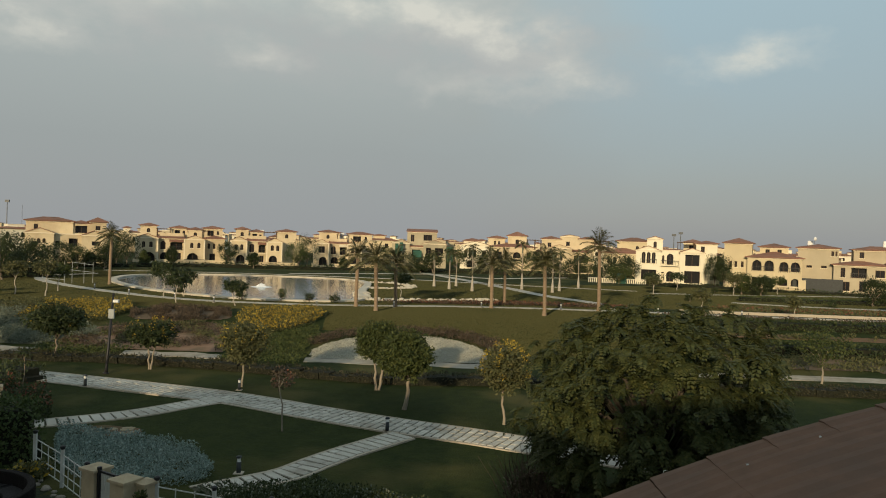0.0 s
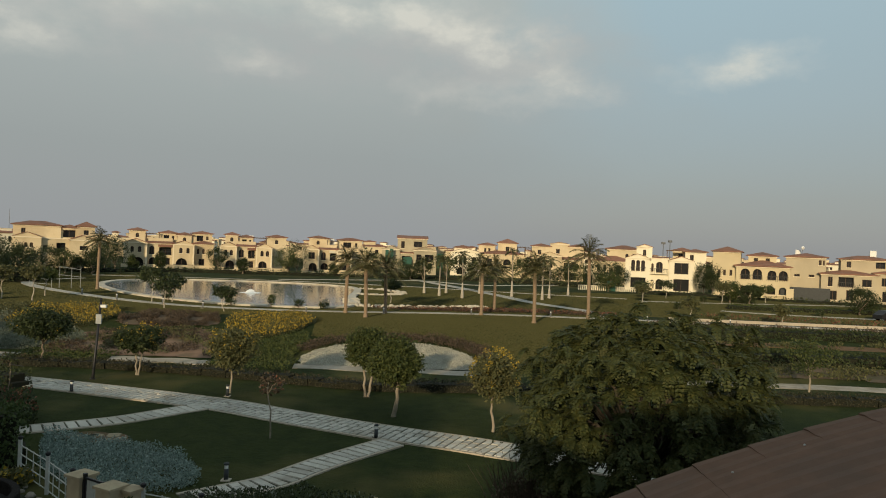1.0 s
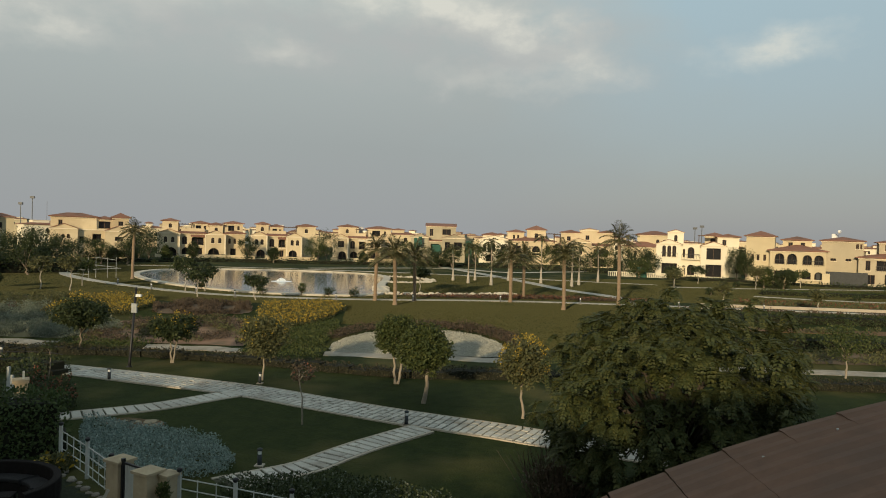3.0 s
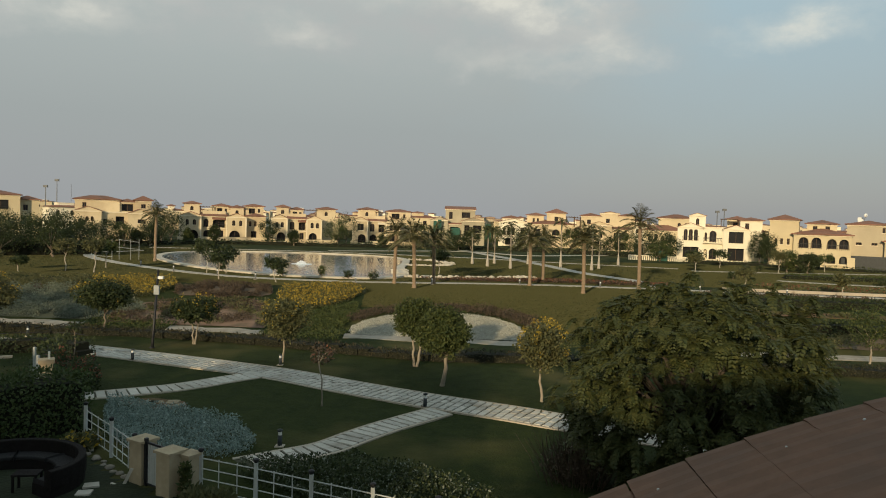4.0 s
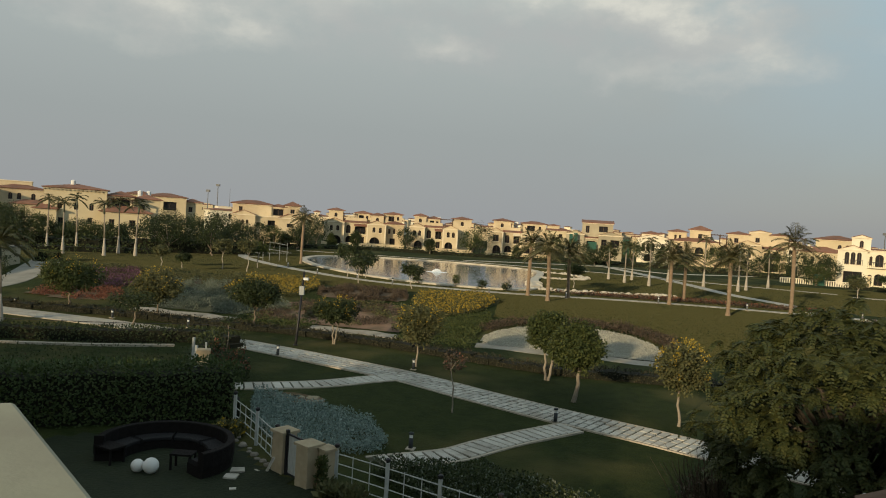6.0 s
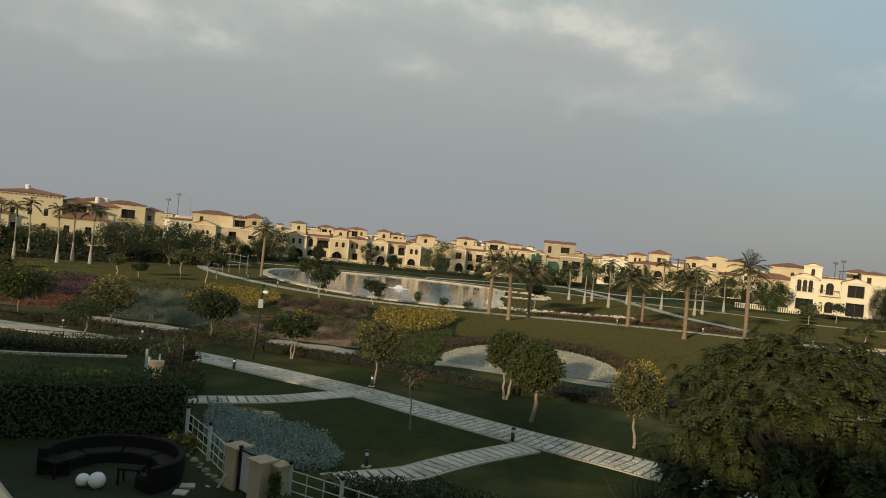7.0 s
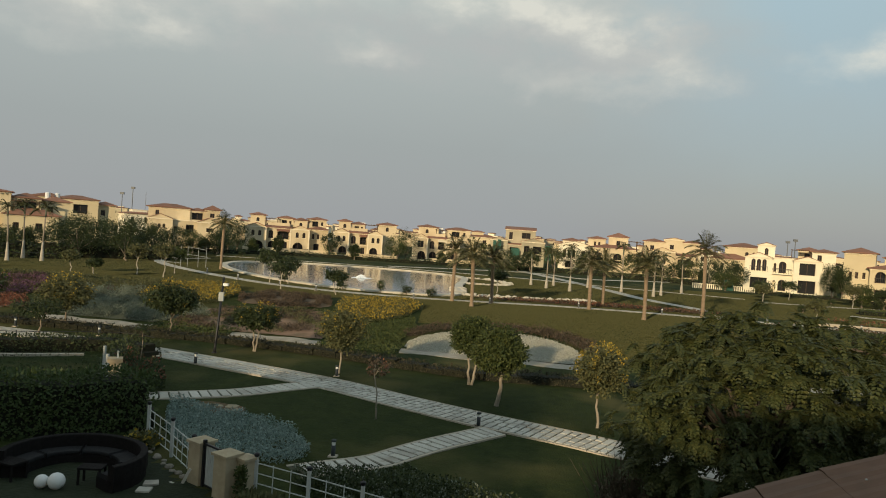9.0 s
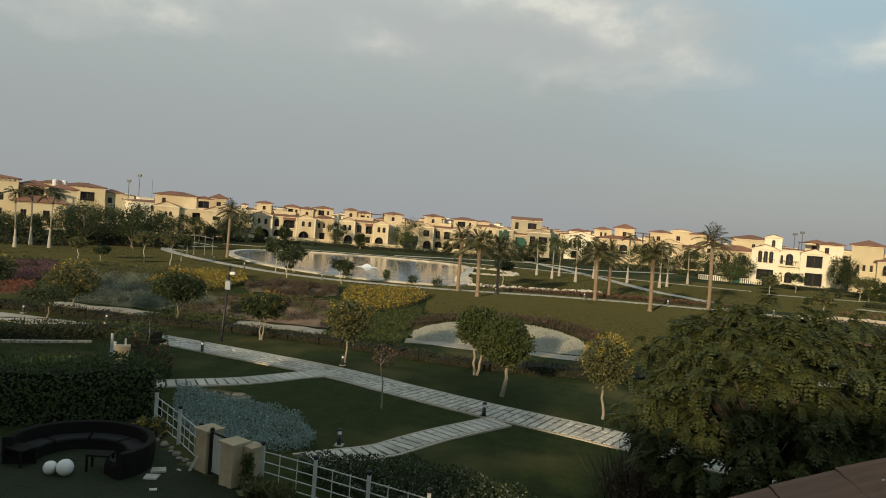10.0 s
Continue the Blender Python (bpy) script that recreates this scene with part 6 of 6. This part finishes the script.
for i in range(11):
    t = i / 10
    x, y = -13.4 + 2.6 * t + rt.uniform(-.12, .12), 24.2 - 2.5 * t + rt.uniform(-.12, .12)
    q = rt.uniform(.09, .19)
    s = Shape().lathe(0, 0, [(q * .8, -.05), (q, q * .25), (q * .75, q * .6), (q * .3, q * .72)], 7)
    s.v = [(a * rt.uniform(.85, 1.15), b * rt.uniform(.85, 1.15), c) for a, b, c in s.v]
    o = part("rock", s, STONE_GREY)
    o.matrix_world = pose(x, y, 0, 0, 0, rt.uniform(0, 360))
    tagged(o, "rough pale rock edging the lawn by the fence", "rock", "edging rocks")
flag_poly = [(-15.9, 30.9), (-14.6, 31.6), (-12.9, 31.2), (-12.4, 30.3), (-13.4, 29.7), (-14.6, 30.2)]
tagged(part("flagstone_bed", Shape().prism([(x, y) for x, y in flag_poly], -.03, .03), SOIL), "patch of bare sandy soil beside the path", "soil", kind="structure")
for i in range(13):
    x, y = rt.uniform(-15.4, -12.8), rt.uniform(30.1, 31.1)
    w = rt.uniform(.16, .3)
    o = part("flagstone", Shape().prism([(w * math.cos(a) * rt.uniform(.8, 1.2), w * .7 * math.sin(a) * rt.uniform(.8, 1.2)) for a in (.3, 1.2, 2.4, 3.3, 4.2, 5.5)], -.02, .05), FLAGSTONE)
    o.matrix_world = pose(x, y, .02, 0, 0, rt.uniform(0, 90))
    tagged(o, "loose yellowish flagstone on bare soil", "paving stone", "flagstones")


board = part("loose_board", Shape().box(-.045, -.015, 0, .045, .015, .62), SLAB)
board.matrix_world = pose(-10.72, 21.42, 0.0, 14, 24, 20)
tagged(board, "short pale board leaning at the gate pillar", "board")
board = part("loose_board", Shape().box(-.04, -.22, 0, .04, .22, .03), SLAB)
board.matrix_world = pose(-10.95, 21.35, 0.002, 0, 0, 60)
tagged(board, "short pale board lying at the gate pillar", "board")


# gate with two stone pillars
STONE = mat("sandy_pillar_stone", (0.34, 0.27, 0.17), (0.44, 0.36, 0.24), 1.6, .9, .5, 18.0, (0.26, 0.21, 0.14), .6)


def pillar(name, label, x, y, turn, w, d, h):
    ob = thing(name, pose(x, y, 0, 0, 0, turn), label, "pillar", "gate pillars")
    o = part("shaft", Shape().box(-w / 2, -d / 2, -.05, w / 2, d / 2, h - .1), STONE, ob)
    b = o.modifiers.new("worn", "BEVEL")
    b.width, b.segments = .02, 2
    c = Shape().add([(sx * (w / 2 + .06), sy * (d / 2 + .06), z) for z in (h - .098, h - .02) for sx, sy in ((-1, -1), (1, -1), (1, 1), (-1, 1))] + [(0, 0, h + .05)],
                    [(3, 2, 1, 0), (0, 1, 5, 4), (1, 2, 6, 5), (2, 3, 7, 6), (3, 0, 4, 7), (4, 5, 8), (5, 6, 8), (6, 7, 8), (7, 4, 8)])
    part("cap", c, STONE, ob, "pale shallow pyramid cap")


pillar("gate_pillar", "sandy stone gate pillar with a shallow cap", -10.28, 21.75, -28, .58, .58, 1.42)
pillar("gate_pillar", "sandy stone gate pillar overgrown by a climber", -9.0, 20.85, -28, .60, .58, 1.40)
pillar("gate_pillar", "lower sandy stone pillar beside the gate", -8.45, 20.95, -28, .42, .42, 1.30)
gate = thing("garden_gate", pose(-10.0, 21.42, 0, 0, 0, -31), "narrow pale slatted garden gate in a dark frame", "gate")
part("gate_frame", Shape().box(0.02, -.03, .06, .07, .03, 1.4).box(.78, -.03, .06, .83, .03, 1.4).box(.07, -.03, 1.34, .78, .03, 1.4).box(.07, -.03, .06, .78, .03, .12), BLACK, gate)
for i in range(8):
    part("slat", Shape().box(.075 + i * .088, -.015, .122, .075 + i * .088 + .076, .015, 1.338), WHITE_METAL, gate)
part("gate_post", Shape().box(-.08, -.05, -.05, .017, .05, 1.5), BLACK, gate)


def fence(pts, label, h=1.1, tall=1.28):
    """White railing: posts with dark caps, five thin rails, a few uprights in each bay."""
    ob = thing("garden_fence", pose(pts[0][0], pts[0][1], 0), label, "fence", "garden fences")
    for x, y in pts:
        p = part("post", Shape().box(-.05, -.05, -.1, .05, .05, tall), WHITE_METAL, ob)
        p.matrix_world = pose(x, y, 0)
        c = part("cap", Shape().lathe(0, 0, [(.06, tall), (.085, tall + .05), (.085, tall + .10), (.03, tall + .13)], 10), BLACK, p)
    for (xa, ya), (xb, yb) in zip(pts, pts[1:]):
        ln = math.hypot(xb - xa, yb - ya)
        m = pose(xa, ya, 0, 0, 0, math.degrees(math.atan2(yb - ya, xb - xa)))
        for k in range(4):
            z = .14 + k * (h - .16) / 3
            o = part("rail", Shape().box(.052, -.013, z, ln - .052, .013, z + .026), WHITE_METAL, ob)
            o.matrix_world = m
        n = max(2, round(ln / .62))
        for i in range(1, n):
            o = part("upright", Shape().box(ln * i / n - .012, -.012, .1, ln * i / n + .012, .012, h + .04), WHITE_METAL, ob)
            o.matrix_world = m
    return ob


fence([(-14.25, 25.5), (-12.35, 23.75), (-10.75, 22.15)], "white metal garden fence with dark post caps")
fence([(-8.15, 21.05), (-6.25, 20.38), (-4.45, 19.68), (-2.6, 18.95), (-.8, 18.25)], "white metal garden fence running down from the gate")

stand = thing("boundary_pillar", pose(-17.25, 27.9, 0, 0, 0, 30), "beige stone boundary pillar beside the tall hedge", "pillar")
part("shaft", Shape().box(-.23, -.23, -.05, .23, .23, 2.25), STONE, stand)
part("cap", Shape().box(-.29, -.29, 2.252, .29, .29, 2.40), STONE, stand)
part("post", Shape().box(.05, -.04, 2.402, .13, .04, 2.70), WHITE_METAL, stand)
for k, (x, y, h) in enumerate(((-18.3, 29.0, 2.3), (-18.9, 29.7, 2.5))):
    tagged(part("boundary_post", Shape().box(x - .05, y - .05, -.05, x + .05, y + .05, h), WHITE_METAL), "white boundary post above the hedge", "post", "boundary posts")
hedge("boundary_hedge", "dark hedge running to the path behind the pillar", [(-17.9, 29.0), (-20.2, 32.6), (-22.4, 36.6), (-22.9, 38.0)], .9, 1.35, L_DARK, 90, .15, 41)

GREYBOX = mat('grey_box_paint', (0.24, 0.26, 0.26), (0.32, 0.33, 0.32), 3.0, .5, .05, 30.0)
# lamp post, leaning a little
lp = thing("lamp_post", pose(-20.0, 43.15, 0), "leaning black lamp post with a small white camera and box", "street lamp")
part("pole", Shape().tube([(0, 0, -.1), (.03, 0, .4), (.32, 0, 4.7)], [.11, .085, .065], 10), BLACK, lp, smooth=True)
part("base_plate", Shape().lathe(0, 0, [(.17, -.05), (.17, .06), (.1, .1)], 10), BLACK, lp)
part("equipment_box", Shape().box(.14, -.2, 3.36, .46, -.07, 3.92), GREYBOX, lp, "pale grey equipment box")
part("camera_head", Shape().box(.34, -.1, 4.32, .66, .1, 4.48), SIGN, lp)
part("finial", Shape().lathe(.32, 0, [(.06, 4.69), (.09, 4.78), (.03, 4.9)], 8), BLACK, lp)


def bollard(x, y, h=.66, pale=False):
    z = zg(x, y)
    ob = thing("bollard_light", pose(x, y, z), "short dark bollard light beside the path" if not pale else "small pale bollard light along the lakeside path", "bollard", "bollard lights")
    part("post", Shape().lathe(0, 0, [(.085, -.05), (.085, h * .66)], 12), PAINTED_POST if not pale else GREYMETAL, ob, smooth=True)
    part("lens", Shape().lathe(0, 0, [(.07, h * .662), (.07, h * .86)], 12), SIGN, ob)
    part("cap", Shape().lathe(0, 0, [(.10, h * .862), (.10, h * .95), (.04, h)], 12), PAINTED_POST, ob)
    part("footing", Shape().box(-.16, -.16, -.03, .16, .16, .05), EDGING, ob)


for x, y in ((-19.4, 39.45), (-11.0, 39.75), (-2.2, 32.15), (-7.05, 25.75), (-36.1, 45.9), (-29.4, 45.4), (-45.5, 46.6)):
    bollard(x, y)
for x, y in ((-35.3, 81.2), (-23.7, 75.0), (-42.1, 87.2), (-13, 75.2), (-29, 78.2), (-5, 76.6), (4.5, 79.4), (13.4, 80), (24, 79.2), (33, 78.6)):
    bollard(x, y, .8, True)

# fountain
fo = thing("fountain", pose(-25.3, 100.9, 1.54), "white foaming water jet in the lake", "fountain")
fs = Shape()
for i in range(420):
    a, t = rt.uniform(0, 6.28), rt.random()
    rad = .1 + .6 * t
    p = Vector((rad * math.cos(a), rad * math.sin(a), max(.02, .42 * (1 - t * t) * rt.uniform(.35, 1.0))))
    o = rvec(rt)
    fs.leaf(p, o, rvec(rt), .14, .1)
part("jet", fs, FOAM, fo)
part("foam_ring", Shape().lathe(0, 0, [(1.5, .004), (1.0, .03), (.3, .06)], 18), FOAM, fo)

# white climbing frame by the lake
cf = thing("climbing_frame", pose(-48.6, 96.2, zg(-48, 96)), "tall white tubular frame standing on the lawn", "frame")
for x, y in ((-.9, 0), (.4, .6), (1.4, 1.0), (-1.6, -.6)):
    part("pole", Shape().tube([(x, y, -.1), (x, y, 2.9)], [.04, .035], 8), GREYBOX, cf)
for (xa, ya, za), (xb, yb, zb) in (((-.9, 0, 2.85), (1.4, 1.0, 2.5)), ((-1.8, -.6, 1.9), (1.6, 1.0, 1.5)), ((-1.2, -.2, 1.2), (2.0, 1.2, 1.4)), ((-4.5, -.6, 1.3), (-1.6, -.6, 1.1)), ((-4.5, -.6, .6), (-1.6, -.6, .5))):
    part("rail", Shape().tube([(xa, ya, za), (xb, yb, zb)], [.035, .035], 6), GREYBOX, cf)
part("pole", Shape().tube([(-4.5, -.6, -.1), (-4.5, -.6, 1.4)], [.04, .035], 8), GREYBOX, cf)

# floodlight masts on the skyline
for x, y, h, head in ((-155.8, 256.4, 16.8, 1), (-158.9, 254.5, 14.4, 1), (-151.8, 258.8, 15.8, 0), (94.1, 284.8, 14.0, 1), (91.7, 285.6, 13.2, 1)):
    ms = thing("floodlight_mast", pose(x, y, 1.5), "thin dark floodlight mast on the skyline", "mast", "masts")
    part("pole", Shape().tube([(0, 0, -.2), (0, 0, h)], [.22 if head else .12, .14 if head else .06], 6), GREYMETAL, ms)
    if head:
        part("lamp_head", Shape().box(-.75, -.3, h - .3, .75, .3, h + .55), GREYMETAL, ms)

# white garden wall, bin and items by the bright villa
wl = thing("garden_railing", pose(0, 0, 0), "low white balustrade before the bright villa", "fence")
for i in range(30):
    t = i / 29
    x, y = 30.5 + 11.0 * t, 149.0 - 2.7 * t
    part("baluster", Shape().box(x - .1, y - .1, 1.45, x + .1, y + .1, 2.4), STUCCO_WHITE, wl)
part("handrail", ribbon([Vector((30.4, 149.02)), Vector((41.6, 146.27))], .14, .14, 1.0, .12), STUCCO_WHITE, wl)
bn = thing("green_container", pose(36.7, 147.0, 1.5), "green container behind the white railing", "container")
part("body", Shape().box(-.9, -.5, 0, .9, .5, 1.9), NET, bn)
part("lid", Shape().box(-.95, -.55, 1.902, .95, .55, 2.05), NET, bn)
dish = thing("satellite_dish", pose(74.6, 144.2, 11.2), "white satellite dish on a tiled roof", "satellite dish")
part("bowl", Shape().add([(.36 * rr_ * math.cos(a), -.2 - .2 * (1 - rr_ * rr_), .7 + .36 * rr_ * math.sin(a)) for rr_ in (.2, .6, 1.0) for a in [k * math.tau / 12 for k in range(12)]],
                         [(i * 12 + k, i * 12 + (k + 1) % 12, (i + 1) * 12 + (k + 1) % 12, (i + 1) * 12 + k) for i in range(2) for k in range(12)]), SIGN, dish)
part("stand", Shape().tube([(0, .2, -.3), (0, -.1, .5)], [.05, .04], 6), GREYMETAL, dish)

# parked dark car on the far service road
car = thing("car", pose(60.5, 93.5, zg(60, 93), 0, 0, 8), "dark car parked on the far service road", "car")
part("body", Shape().add([(x, y, z) for y in (-.85, .85) for x, z in ((-2.1, .3), (2.1, .3), (2.1, .75), (1.2, .9), (.6, 1.4), (-1.2, 1.42), (-1.9, .95), (-2.1, .85))],
                         [tuple(range(8)), tuple(range(15, 7, -1))] + [((i + 1) % 8, i, 8 + i, 8 + (i + 1) % 8) for i in range(8)]), BLACK, car)
part("window", Shape().box(-1.1, -.87, .95, .55, -.853, 1.32), GLASS, car)
for x in (-1.35, 1.35):
    for y in (-.86, .72):
        part("wheel", Shape().tube([(x, y, .32), (x, y + .16, .32)], [.32, .32], 14), WICKER, car)

planting("next_garden_plants", "dark low plants filling the next garden", [(-46, 31.8), (-38, 34.4), (-30.4, 37.2), (-26, 39.6), (-23.6, 38.4), (-21.6, 34.6), (-19.4, 30.6), (-22, 27), (-27, 23.5), (-32, 22)], 5000, .11, L_DARK, .14, "planting", 44, .8, L_MAUVE, .12)


# ---- paving stones, one by one ----
def lay(path_ob, pts, spans, length, z=0.0, skip=()):
    """Rows of stones across a path; spans: how each row is divided, from row to row."""
    cache = {}
    for i in range(len(pts) - 1):
        a = pts[i]
        d = (pts[i + 1] - a).normalized()
        nrm = Vector((-d.y, d.x))
        turn = math.degrees(math.atan2(d.y, d.x))
        for off, w in spans[i % len(spans)]:
            if rng.random() < skip_share:
                continue
            key = round(w, 2)
            if key not in cache:
                cache[key] = rounded_slab(length, w)
            c = a + d * length * .5 + nrm * off
            o = part("slab", cache[key], SLAB, path_ob)
            o.matrix_basis = pose(c.x, c.y, zg(c.x, c.y) + .012 + rng.uniform(-.006, .006), rng.uniform(-.5, .5), rng.uniform(-.5, .5), turn + rng.uniform(-1.2, 1.2))


skip_share = 0.0
near_rows = [p for p in main_pts if -29 < p.x < 6.5]
lay(main_path, near_rows, [[(-.75, .62), (.0, .68), (.76, .64)], [(-.62, .90), (.18, .48), (.82, .52)], [(-.85, .44), (-.2, .66), (.68, .82)]], .305)
skip_share = 0.0
lay(left_path, left_pts, [[(0, 1.2)]], .385)
lay(right_path, right_pts, [[(0, 1.16)], [(-.16, .84), (.44, .28)], [(0, 1.15)], [(.2, .76), (-.4, .34)], [(0, 1.17)]], .34)
far = Shape()
for p, q in zip(main_pts, main_pts[1:]):
    if -29 < p.x < 6.5:
        continue
    d = (q - p).normalized()
    nrm = Vector((-d.y, d.x))
    for off, w in ((-.75, .66), (0, .72), (.76, .68)):
        c = [p + nrm * (off - w / 2), p + d * .305 + nrm * (off - w / 2), p + d * .305 + nrm * (off + w / 2), p + nrm * (off + w / 2)]
        far.prism([(v.x, v.y) for v in c], zg(p.x, p.y), zg(p.x, p.y) + .06)
tagged(part("slabs", far, SLAB, main_path), kind="stuff")
